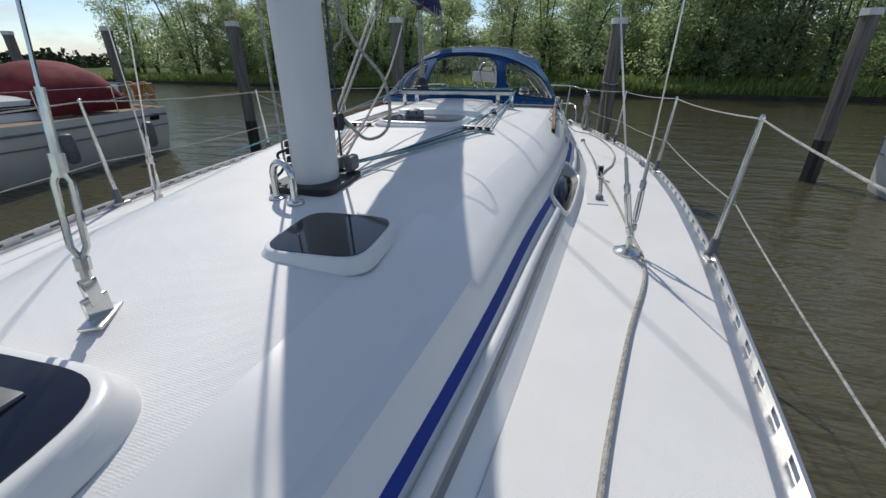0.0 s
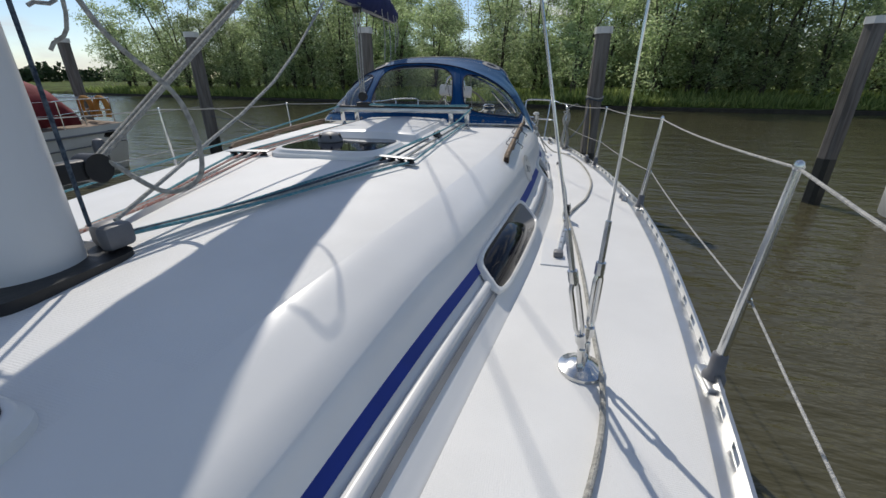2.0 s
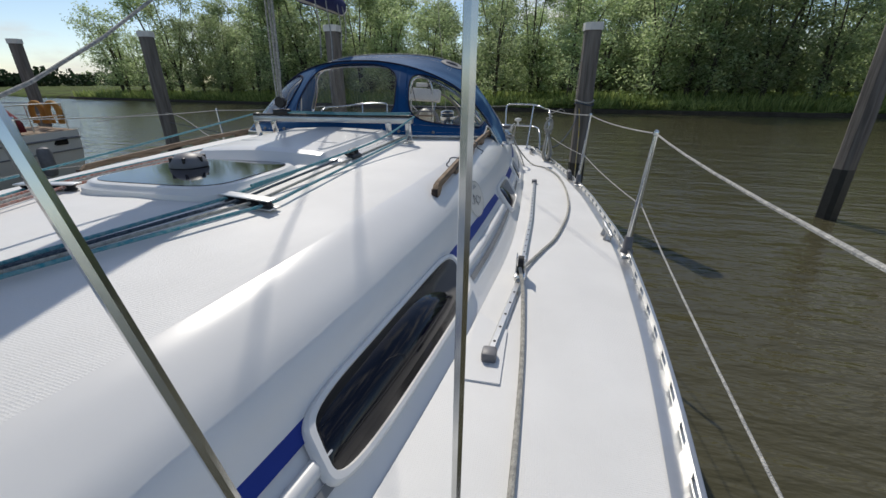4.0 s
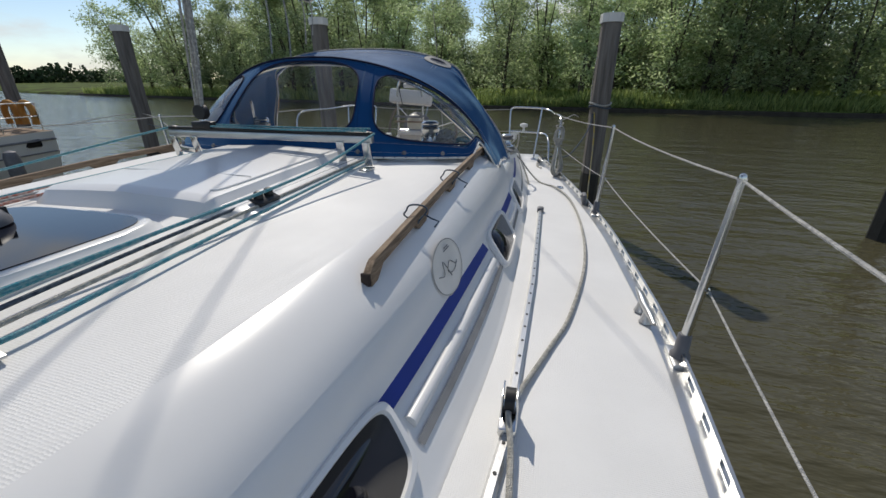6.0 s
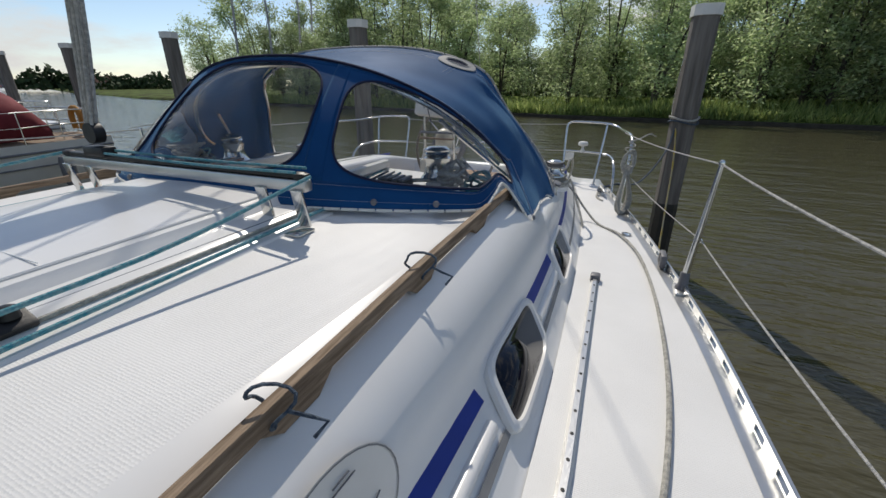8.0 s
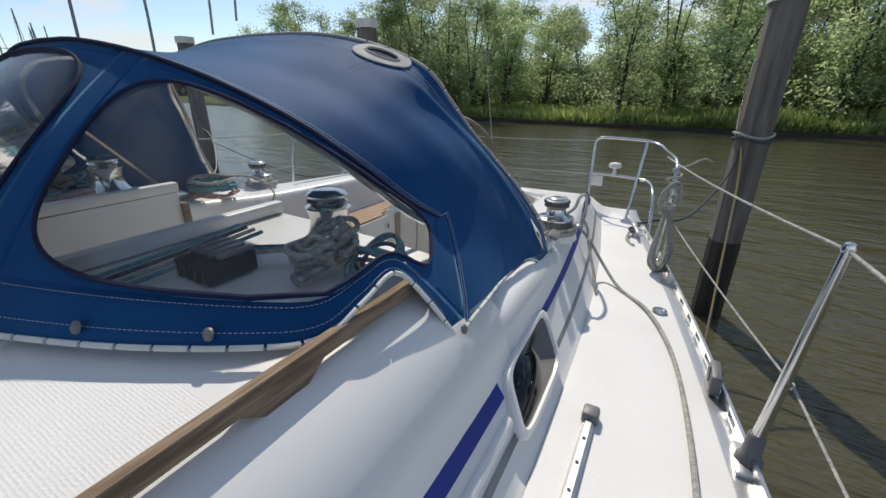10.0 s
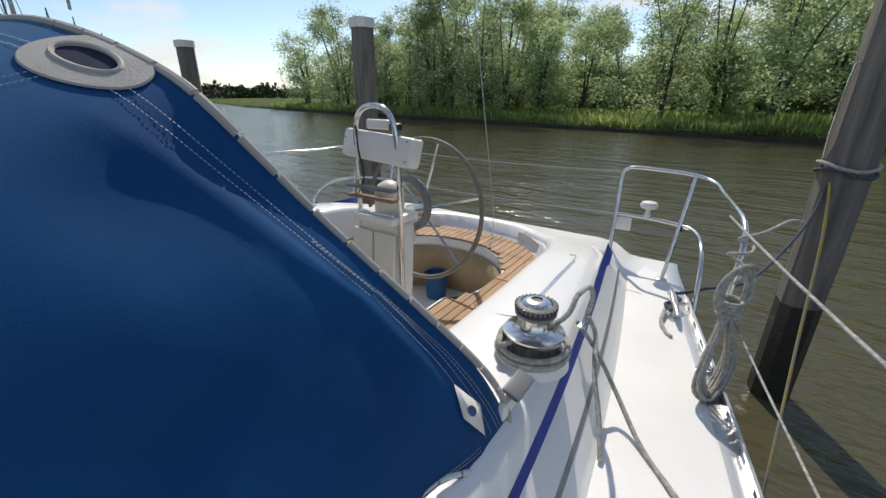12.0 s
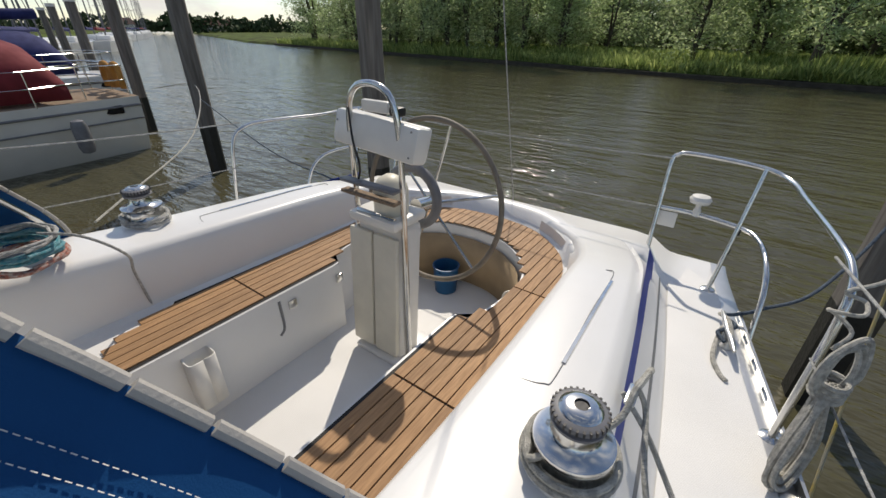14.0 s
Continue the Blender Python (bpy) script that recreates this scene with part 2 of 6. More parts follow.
class Geo:
    """Collects vertices and faces."""

    def __init__(self):
        self.v, self.f = [], []

    def add(self, v, f):
        o = len(self.v)
        self.v += [tuple(p) for p in v]
        self.f += [tuple(i + o for i in q) for q in f]
        return self

    def move(self, m):
        self.v = [tuple(m @ Vector(p)) for p in self.v]
        return self

    def box(self, c, s, bevel=0.0, m=None, seg=2):
        bm = bmesh.new()
        bmesh.ops.create_cube(bm, size=1)
        bmesh.ops.scale(bm, vec=s, verts=bm.verts)
        if bevel:
            bmesh.ops.bevel(bm, geom=bm.edges[:], offset=bevel, segments=seg, profile=0.5, affect="EDGES")
        if m is not None:
            bmesh.ops.transform(bm, matrix=m, verts=bm.verts)
        bmesh.ops.translate(bm, vec=c, verts=bm.verts)
        bm.verts.index_update()
        self.add([v.co[:] for v in bm.verts], [[v.index for v in f.verts] for f in bm.faces])
        bm.free()
        return self

    def tube(self, pts, r, n=8, closed=False, caps=True):
        pts = [Vector(p) for p in pts]
        k = len(pts)
        rad = r if isinstance(r, (list, tuple)) else [r] * k
        up, vs = None, []
        for i, p in enumerate(pts):
            a = pts[i - 1] if (i or closed) else p
            b = pts[(i + 1) % k] if (i < k - 1 or closed) else p
            d = (b - a).normalized()
            if up is None:
                up = d.orthogonal().normalized()
            up = (up - d * up.dot(d))
            up = up.normalized() if up.length > 1e-6 else d.orthogonal().normalized()
            s = d.cross(up)
            for j in range(n):
                q = 2 * math.pi * j / n
                vs.append(p + (up * math.cos(q) + s * math.sin(q)) * rad[i])
        fs = [(i * n + j, i * n + (j + 1) % n, ((i + 1) % k) * n + (j + 1) % n, ((i + 1) % k) * n + j) for i in range(k if closed else k - 1) for j in range(n)]
        if caps and not closed:
            fs += [tuple(range(n - 1, -1, -1)), tuple((k - 1) * n + j for j in range(n))]
        return self.add(vs, fs)

    def lathe(self, prof, n=24, c=(0, 0, 0), sx=1.0, sy=1.0):
        vs, fs = [], []
        for r, z in prof:
            vs += [(c[0] + sx * r * math.cos(2 * math.pi * j / n), c[1] + sy * r * math.sin(2 * math.pi * j / n), c[2] + z) for j in range(n)]
        for i in range(len(prof) - 1):
            fs += [(i * n + j, i * n + (j + 1) % n, (i + 1) * n + (j + 1) % n, (i + 1) * n + j) for j in range(n)]
        fs += [tuple(range(n - 1, -1, -1)), tuple((len(prof) - 1) * n + j for j in range(n))]
        return self.add(vs, fs)

    def sheet(self, rows, flip=False):
        n = len(rows[0])
        vs = [p for r in rows for p in r]
        fs = [(i * n + j, i * n + j + 1, (i + 1) * n + j + 1, (i + 1) * n + j) for i in range(len(rows) - 1) for j in range(n - 1)]
        return self.add(vs, [q[::-1] for q in fs] if flip else fs)

    def slab(self, pts, z0, z1):
        """Upright prism over a plan outline, counter-clockwise."""
        n = len(pts)
        vs = [(x, y, z0) for x, y in pts] + [(x, y, z1) for x, y in pts]
        fs = [tuple(range(n - 1, -1, -1)), tuple(range(n, 2 * n))] + [(i, (i + 1) % n, n + (i + 1) % n, n + i) for i in range(n)]
        return self.add(vs, fs)


def bend(pts, steps=8, closed=False):
    """A smooth line through points."""
    P = [Vector(p) for p in pts]
    n, out = len(P), []
    for i in range(n if closed else n - 1):
        a = P[i - 1] if (i or closed) else P[0] * 2 - P[1]
        b, c = P[i], P[(i + 1) % n]
        d = P[(i + 2) % n] if (i + 2 < n or closed) else P[-1] * 2 - P[-2]
        for k in range(steps):
            t = k / steps
            out.append(0.5 * ((2 * b) + (c - a) * t + (2 * a - 5 * b + 4 * c - d) * t * t + (3 * b - a - 3 * c + d) * t ** 3))
    if not closed:
        out.append(P[-1])
    return out


def part(name, geo, mat, parent=None, label="", sharp=40, thick=0.0):
    me = bpy.data.meshes.new(name)
    me.from_pydata([tuple(p) for p in geo.v], [], geo.f)
    me.materials.append(mat)
    me.polygons.foreach_set("use_smooth", [True] * len(me.polygons))
    me.set_sharp_from_angle(angle=radians(sharp))
    me.update()
    ob = new(name, me)
    if parent is not None:
        ob.parent = parent
    if label:
        ob["label"] = label
    if thick:
        so = ob.modifiers.new("thickness", "SOLIDIFY")
        so.thickness, so.offset = thick, -1
    return ob


def thing(name, label, category, loc=(0, 0, 0), rz=0, group="", kind=""):
    e = new(name)
    e.empty_display_size = 0.05
    e.matrix_basis = pose(*loc, 0, 0, rz)
    return tagged(e, label, category, group, kind)


def lerp(x, table):
    return float(np.interp(x, [a for a, _ in table], [b for _, b in table]))


def smooth(x, table):
    """Table lookup, softened over 0.3 m."""
    return sum(lerp(x + d, table) for d in (-0.3, -0.15, 0, 0.15, 0.3)) / 5


# plan of the boat: half-widths and heights along its length
RAIL = [(-3.3, 0.02), (-2.8, 0.42), (-1.8, 0.92), (-0.6, 1.36), (0.83, 1.68), (2.14, 1.92), (3.2, 2.05), (4.2, 2.10), (5.55, 2.03), (6.2, 1.94), (6.73, 1.855), (7.2, 1.77), (7.72, 1.655), (8.9, 1.40)]
BASE = [(-2.2, 0.30), (-1.2, 0.56), (-0.3, 0.78), (0.66, 0.95), (1.2, 1.045), (2.1, 1.19), (2.85, 1.32), (4.05, 1.455), (5.0, 1.46), (6.0, 1.44), (6.6, 1.42), (7.4, 1.345), (8.17, 1.235), (8.6, 1.16)]
STRIPE = [(-2.2, 0.12), (-1.2, 0.40), (-0.3, 0.61), (0.49, 0.755), (1.05, 0.855), (1.9, 0.965), (2.6, 1.09), (3.5, 1.20), (3.9, 1.235), (4.8, 1.295), (5.36, 1.31), (6.0, 1.30), (6.67, 1.265), (7.4, 1.19), (8.0, 1.115), (8.6, 1.03)]
CROWN = [(-2.4, 0.13), (-1.2, 0.24), (0.0, 0.395), (1.0, 0.487), (2.0, 0.53), (3.2, 0.56), (5.0, 0.585), (6.2, 0.59)]
DECK = [(-3.3, 0.2), (0, 0.115), (2, 0.10), (4.1, 0.085), (5.9, 0.035), (8.9, -0.01)]
WL = -1.22


def rail(y):
    return smooth(y, RAIL)


def deck(y):
    return smooth(y, DECK)


def section(y):
    """Half profile of the cabin trunk from the crown to the deck: x and z."""
    zc, xs, xb, zd = smooth(y, CROWN), smooth(y, STRIPE), smooth(y, BASE), deck(y)
    zs = zd + (zc - zd) * 0.36
    xe = max(0.05, xs - 0.26)
    raw = [(0, zc), (xe * 0.5, zc - 0.012), (xe * 0.85, zc - 0.034), (xe, zc - 0.05), (xe + 0.07, zc - 0.068), (xe + 0.14, zc - 0.108), (xs - 0.055, zs + (zc - zs) * 0.50), (xs - 0.022, zs + (zc - zs) * 0.22), (xs, zs), (xs + 0.03 * (xb - xs) / 0.15, zs - 0.045), (xb - 0.035, zd + 0.03), (xb - 0.012, zd + 0.008), (xb + 0.02, zd)]
    return raw


def on_side(y, s, out=0.0):
    """A point of the trunk's side; s is 0 at the stripe's upper edge, 1 at the deck."""
    q = section(y)
    a, b = Vector((q[8][0], 0, q[8][1])), Vector((q[10][0], 0, q[10][1]))
    d = b - a
    p = a + d * s + Vector((-d.z, 0, d.x)).normalized() * out
    return Vector((p.x, y, p.z))


def on_roof(x, y):
    q = section(y)
    return float(np.interp(abs(x), [a for a, _ in q], [b for _, b in q]))

# ---- water, land, distance ----
g = Geo()
g.add([(-2500, -2500, WL), (2500, -2500, WL), (2500, 2500, WL), (-2500, 2500, WL)], [(0, 1, 2, 3)])
tagged(part("water", g, WATER), "murky brown-green river water with small wind ripples", "water", kind="structure")

BANK = [(90, 25), (40, 32.5), (14, 34.8), (0, 36.5), (-24, 42), (-45, 47), (-84, 57), (-180, 96), (-400, 190), (-900, 400)]


def bank_at(d, off):
    """A point off metres inland from the far bank, d is 0 to 1 along it."""
    k = d * (len(BANK) - 1)
    i = min(int(k), len(BANK) - 2)
    a, b = Vector(BANK[i]), Vector(BANK[i + 1])
    p, t = a.lerp(b, k - i), (b - a).normalized()
    nrm = Vector((t.y, -t.x)) if t.x < 0 else Vector((-t.y, t.x))
    nrm = nrm if nrm.y > 0 else -nrm
    return p + nrm * off


g = Geo()
rows = []
for off, z in ((-0.4, WL - 0.5), (0, WL + 0.02), (0.25, WL + 0.28), (0.8, WL + 0.36), (3, WL + 0.55), (9, WL + 0.75), (30, WL + 0.9), (120, WL + 1.1), (900, WL + 1.5), (2400, WL + 1.5)):
    row = []
    for i in range(181):
        p = bank_at(i / 180, off)
        row.append((p.x, p.y, z + 0.10 * noise.noise(Vector((p.x * .5, p.y * .5, 0))) * (0.2 < off < 40)))
    rows.append(row)
g.sheet(rows, flip=True)
tagged(part("ground", g, EARTH, sharp=180), "rough green grassy river bank", "ground", kind="structure")
g = Geo()
edge = [bank_at(i / 400, -0.12 + 0.06 * noise.noise(Vector((i * .7, 0, 0)))) for i in range(250)]
g.sheet([[(p.x, p.y, WL + dz) for p in edge] for dz in (-0.3, 0.22 + 0.0)])
g.sheet([[(p.x, p.y, WL + 0.22) for p in edge], [(p.x * 1.0, p.y + 0.45, WL + 0.24) for p in edge]])
tagged(part("bank_edge", g, MUD), "dark muddy bank revetment at the waterline", "bank", kind="structure")
# the marina's own shore
g = Geo()
shore = [(-900, 360), (-400, 172), (-210, 84), (-120, 38), (-90, 8), (-90, -60), (-60, -400)]
g.sheet([[(x, y, WL - 0.3) for x, y in shore], [(x - 1.5, y - 1, WL + 0.8) for x, y in shore], [(x - 20, y - 6, WL + 1.4) for x, y in shore], [(x - 1600, y - 300, WL + 1.6) for x, y in shore]])
tagged(part("far_shore", g, EARTH, sharp=180), "green grassy shore behind the marina", "ground", kind="structure")

rng = random.Random(4)


def blob_tree(seed, h, n, slim):
    """Tapered, forked trunks with a ragged crown of single leaves."""
    r = random.Random(seed)
    tr, lv, lf = Geo(), [], []
    tips = []
    for s in range(r.choice((2, 3, 3, 4))):
        x = y = 0.0
        pts = []
        a, lean = r.uniform(0, 6.28), r.uniform(0.04, 0.22)
        hh = h * r.uniform(0.75, 1.0)
        for k in range(9):
            t = k / 8
            pts.append(Vector((math.cos(a) * lean * hh * t * (0.5 + t) + r.uniform(-.12, .12) * t, math.sin(a) * lean * hh * t * (0.5 + t) + r.uniform(-.12, .12) * t, hh * t)))
        r0 = r.uniform(0.09, 0.20)
        tr.tube(pts, [max(0.012, r0 * (1 - 0.93 * k / 8)) for k in range(9)], 6)
        for k in range(r.randint(13, 18)):
            t = r.uniform(0.08, 0.98)
            i = min(7, int(t * 8))
            p = pts[i].lerp(pts[i + 1], t * 8 - i)
            b, ln = r.uniform(0, 6.28), r.uniform(0.5, 1.5) * (1.25 - t) * h * 0.17 * slim + 0.35
            up = r.uniform(0.2, 0.9)
            q = [p + Vector((math.cos(b) * ln * u, math.sin(b) * ln * u, ln * up * u - 0.25 * ln * u * u)) for u in (0, .35, .7, 1)]
            tr.tube(q, [0.035 * (1.2 - t), 0.024, 0.014, 0.006], 4, caps=False)
            tips += [(q[1], 0.5), (q[2], 0.7), (q[3], 0.8), (q[3], 0.8)]
    for k in range(n):
        c, sp = r.choice(tips)
        p = c + Vector((r.gauss(0, .42), r.gauss(0, .42), r.gauss(-0.05, .36))) * sp * (h / 9)
        a, b = Vector((r.uniform(-1, 1), r.uniform(-1, 1), r.uniform(-.9, .5))).normalized(), Vector((r.uniform(-1, 1), r.uniform(-1, 1), r.uniform(-1, 1)))
        b = a.cross(b).normalized()
        ln, wd = r.uniform(0.09, 0.19), r.uniform(0.035, 0.07)
        o = len(lv)
        lv += [p - a * ln, p + b * wd, p + a * ln, p - b * wd]
        lf.append((o, o + 1, o + 2, o + 3))
    crown = Geo()
    crown.v, crown.f = lv, lf
    return tr, crown


kinds = []
for i, (h, n, slim) in enumerate(((11.5, 5200, 1.0), (10.2, 5000, 1.25), (12.5, 5400, 0.9), (9.0, 4800, 1.35), (4.6, 3400, 1.8))):
    t = thing("tree", "slender multi-stemmed willow with airy grey-green leaves on the bank", "tree", (0, 0, -40), group="willows on the bank")
    tr, cr = blob_tree(20 + i, h, n, slim)
    part("trunk", tr, BARK, t)
    part("crown", cr, LEAF, t, sharp=180)
    kinds.append(t)
placed = 0
for d0, d1, count, o0, o1, pick in ((0.06, 0.615, 35, 2.4, 5.5, (0, 1, 2, 3)), (0.04, 0.615, 35, 7.0, 11.0, (0, 1, 2, 3)), (0.03, 0.615, 31, 15.0, 21.0, (0, 2, 1)), (0.03, 0.605, 34, 8.0, 24.0, (4, 4, 4)), (0.03, 0.615, 39, 23.0, 34.0, (0, 2, 1)), (0.05, 0.60, 60, 17.0, 30.0, (4, 4))):
    for i in range(count):
        d = d0 + (d1 - d0) * (i + rng.uniform(0.1, 0.9)) / count
        p = bank_at(d, rng.uniform(o0, o1))
        if 0.25 < d < 0.40 and o0 < 14 and i % 3:
            continue  # a sunny clearing behind the reeds
        m = pose(p.x, p.y, WL + 0.55, 0, 0, rng.uniform(0, 360)) @ Matrix.Diagonal((*([rng.uniform(0.92, 1.28)] * 3), 1))
        src = kinds[rng.choice(pick)]
        if placed < len(kinds):
            src = kinds[placed]
            src.matrix_basis = m
        else:
            c = copy_thing(src, m)
            c.scale = m.to_scale()
        placed += 1

# reeds and tall grass along the edge
g = Geo()
for i in range(26000):
    d = rng.uniform(0.05, 0.62)
    off = 0.2 + 6.5 * rng.random() ** 2
    p = bank_at(d, off)
    h = rng.uniform(0.3, 0.95) * (0.55 + 0.75 * max(0, 0.5 + noise.noise(Vector((p.x * .35, p.y * .35, 3)))))
    a, w = rng.uniform(0, 3.14), rng.uniform(0.03, 0.07)
    dx, dy, lx, ly = math.cos(a) * w, math.sin(a) * w, rng.uniform(-.3, .3), rng.uniform(-.3, .3)
    z = WL + 0.26 + min(0.35, off * 0.09)
    o = len(g.v)
    g.v += [(p.x - dx, p.y - dy, z), (p.x + dx, p.y + dy, z), (p.x + dx * .6 + lx * .4, p.y + dy * .6 + ly * .4, z + h * .6), (p.x + lx, p.y + ly, z + h)]
    g.f += [(o, o + 1, o + 2), (o, o + 2, o + 3)]
tagged(part("grass", g, GRASS, sharp=180), "tall bright green reeds and grass along the bank", "grass", kind="stuff")
g = Geo()
for i in range(9000):
    p = bank_at(rng.uniform(0.05, 0.5), rng.uniform(5, 16))
    z = WL + 0.66
    a, w, h = rng.uniform(0, 3.14), rng.uniform(0.06, 0.14), rng.uniform(0.3, 0.7)
    dx, dy = math.cos(a) * w, math.sin(a) * w
    o = len(g.v)
    g.v += [(p.x - dx, p.y - dy, z), (p.x + dx, p.y + dy, z), (p.x + dx + rng.uniform(-.2, .2), p.y + dy, z + h), (p.x - dx, p.y - dy + rng.uniform(-.2, .2), z + h * .8)]
    g.f.append((o, o + 1, o + 2, o + 3))
tagged(part("undergrowth", g, GRASS, sharp=180), "leafy green undergrowth between the willows", "undergrowth", kind="stuff")


def far_clump(x, y, w, h, seed):
    r = random.Random(seed)
    g = Geo()
    for i in range(420):
        a, q = r.uniform(0, 6.28), r.random() ** 0.5
        hx = math.cos(a) * q * w
        z = r.uniform(0.02, 1) * h * (1 - 0.55 * (hx / w) ** 2) * (0.75 + 0.35 * noise.noise(Vector((hx * .5, seed, 0))))
        s = r.uniform(0.3, 0.7) * h * 0.22
        p = Vector((hx, math.sin(a) * q * w * .5, z))
        u, v = Vector((r.uniform(-1, 1), r.uniform(-1, 1), r.uniform(-1, 1))).normalized() * s, Vector((r.uniform(-1, 1), r.uniform(-1, 1), r.uniform(-1, 1))).normalized() * s
        g.add([p - u, p + v, p + u, p - v], [(0, 1, 2, 3)])
    t = thing("distant_trees", "low clump of dark green trees far across the fields", "trees", (x, y, WL + 1.0), math.degrees(math.atan2(-x, y)), group="distant trees")
    part("foliage", g, FARTREE, t, sharp=180)


for i in range(22):
    az = radians(-88 + i * 1.9 + rng.uniform(-.6, .6))
    ds = rng.uniform(230, 330)
    far_clump(math.sin(az) * ds, math.cos(az) * ds, rng.uniform(6, 16), rng.uniform(5, 10), i)
for az, ds, w in ((-61.5, 240, 7), (-60, 250, 9), (-69, 260, 8)):
    t = thing("farmhouse", "low farmhouse with a dark red roof far off", "house", (math.sin(radians(az)) * ds, math.cos(radians(az)) * ds, WL + 1.2), -az, group="distant farmhouses")
    part("wall", Geo().box((0, 0, 1.3), (w, 6, 2.6)), WHITEPL, t)
    part("roof", Geo().add([(-w * .55, -3.4, 2.5), (w * .55, -3.4, 2.5), (w * .55, 3.4, 2.5), (-w * .55, 3.4, 2.5), (-w * .4, 0, 5.2), (w * .4, 0, 5.2)], [(0, 1, 5, 4), (2, 3, 4, 5), (1, 2, 5), (3, 0, 4), (3, 2, 1, 0)]), ROOFRED, t)

# ---- mooring piles ----


def pile(loc, top, rz, yellow=False):
    t = thing("mooring_pile", "weathered grey timber mooring pile with a pale cap", "pile", (loc[0], loc[1], WL), rz, group="mooring piles")
    h, a = top - WL, 0.125
    sec = [(a, -a * .55), (a, a * .55), (a * .55, a), (-a * .55, a), (-a, a * .55), (-a, -a * .55), (-a * .55, -a), (a * .55, -a)]
    wav = lambda i, z: 1 + 0.035 * noise.noise(Vector((i * 3.1 + loc[0], z * 2.0, 0)))
    g = Geo()
    lev = [0.84 + (h - 0.88) * k / 10 for k in range(11)]
    vs = [(x * wav(i, z), y * wav(i, z), z) for z in lev for i, (x, y) in enumerate(sec)]
    g.add(vs, [(i * 8 + j, i * 8 + (j + 1) % 8, i * 8 + 8 + (j + 1) % 8, i * 8 + 8 + j) for i in range(10) for j in range(8)])
    part("shaft", g, PILE, t, sharp=25)
    part("foot", Geo().slab([(x * 1.02, y * 1.02) for x, y in sec], -1.0, 0.85), PILEWET, t, "dark wet pile foot", sharp=25)
    part("cap", Geo().slab([(x * 1.14, y * 1.14) for x, y in sec], h - 0.05, h + 0.06), WHITEPL, t, "white pile cap", sharp=25)


for loc, top, rz in (((2.25, 9.58), 1.78, 8), ((6.5, 9.85), 1.86, 20), ((-2.50, 9.95), 1.92, -4), ((-6.75, 9.85), 1.92, 5), ((-11.6, 10.6), 1.95, 12), ((-16.4, 11.2), 1.95, 3), ((-21.5, 12), 1.95, 0), ((-27, 13), 1.95, 0)):
    pile(loc, top, rz)

# ---- hull and deck ----
ys = [-3.2 + 12.05 * i / 120 for i in range(121)]
g = Geo()
for s in (1, -1):
    rows = []
    for y in ys:
        w, z = rail(y), deck(y)
        rows.append([(s * w, y, z), (s * (w - 0.005), y, z - 0.3), (s * (w * 0.985), y, z - 0.6), (s * w * 0.93, y, WL), (s * w * 0.8, y, WL - 0.4)])
    g.sheet(rows, flip=s > 0)
y = ys[-1]
w = rail(y)
g.add([(-w, y, deck(y)), (w, y, deck(y)), (w * .93, y, WL), (-w * .93, y, WL)], [(0, 1, 2, 3)])
tagged(part("hull", g, GEL), "glossy white fibreglass sailing yacht hull", "hull", kind="structure")
for s, nm in ((1, "side_deck"), (-1, "side_deck")):
    g = Geo()
    rows = []
    for y in ys:
        if y < -2.3:
            b = 0.0
        elif y > 8.5:
            b = 0.0
        else:
            b = smooth(y, BASE) - 0.01
        rows.append([(s * (b + (rail(y) - b) * k / 6), y, deck(y) + 0.012 * (1 - (k / 6) ** 2)) for k in range(7)])
    g.sheet(rows, flip=s < 0)
    tagged(part(nm, g, NONSKID, sharp=30), "white fibreglass side deck with a moulded non-slip surface", "deck", kind="structure")
# trunk roof
g = Geo()
ry = [-2.35 + 8.15 * i / 90 for i in range(91)]
rows = []
for y in ry:
    q = section(y)
    rows.append([(-x, y, z) for x, z in reversed(q)] + [(x, y, z) for x, z in q[1:]])
cut = [i for i, y in enumerate(ry) if y >= 5.10][0]
g.sheet(rows[:cut + 1])
g.sheet([r[:12] for r in rows[cut:]])
g.sheet([r[13:] for r in rows[cut:]])
for k in (-1, 1):
    side = [r[11 if k < 0 else 13] for r in rows[cut:]]
    lip = [(k * .33, y, on_roof(.33, y)) for _, y, _ in side]
    g.sheet([side, lip, [(x, y, z - .16) for x, y, z in lip], [(x, y, -.42) for x, y, z in lip]], flip=k > 0)
yc = ry[cut]
g.add([(-.53, yc, .585), (.53, yc, .585), (.53, yc, -.42), (-.53, yc, -.42)], [(0, 1, 2, 3)])
g.add([(-.53, yc, -.42), (.53, yc, -.42), (.53, 5.8, -.42), (-.53, 5.8, -.42)], [(0, 1, 2, 3)])
for k in (-1, 1):
    e = [(abs(x), z) for x, y, z in rows[-1] if x * k > .5]
    e.sort()
    o = [(k * x, 5.8, z) for x, z in e]
    g.add([(k * .33, 5.8, -.42), (k * .33, 5.8, on_roof(.33, 5.8))] + o + [(k * 1.46, 5.8, -.42)], [tuple(range(len(o) + 3))])
roof = tagged(part("coachroof", g, GEL, sharp=50), "smooth white fibreglass cabin roof with rounded shoulders", "roof", kind="structure")
roof.data.materials.append(NONSKID)
for f in roof.data.polygons:
    if f.normal.z > .985 and -1.4 < f.center.y < 5.1:
        f.material_index = 1
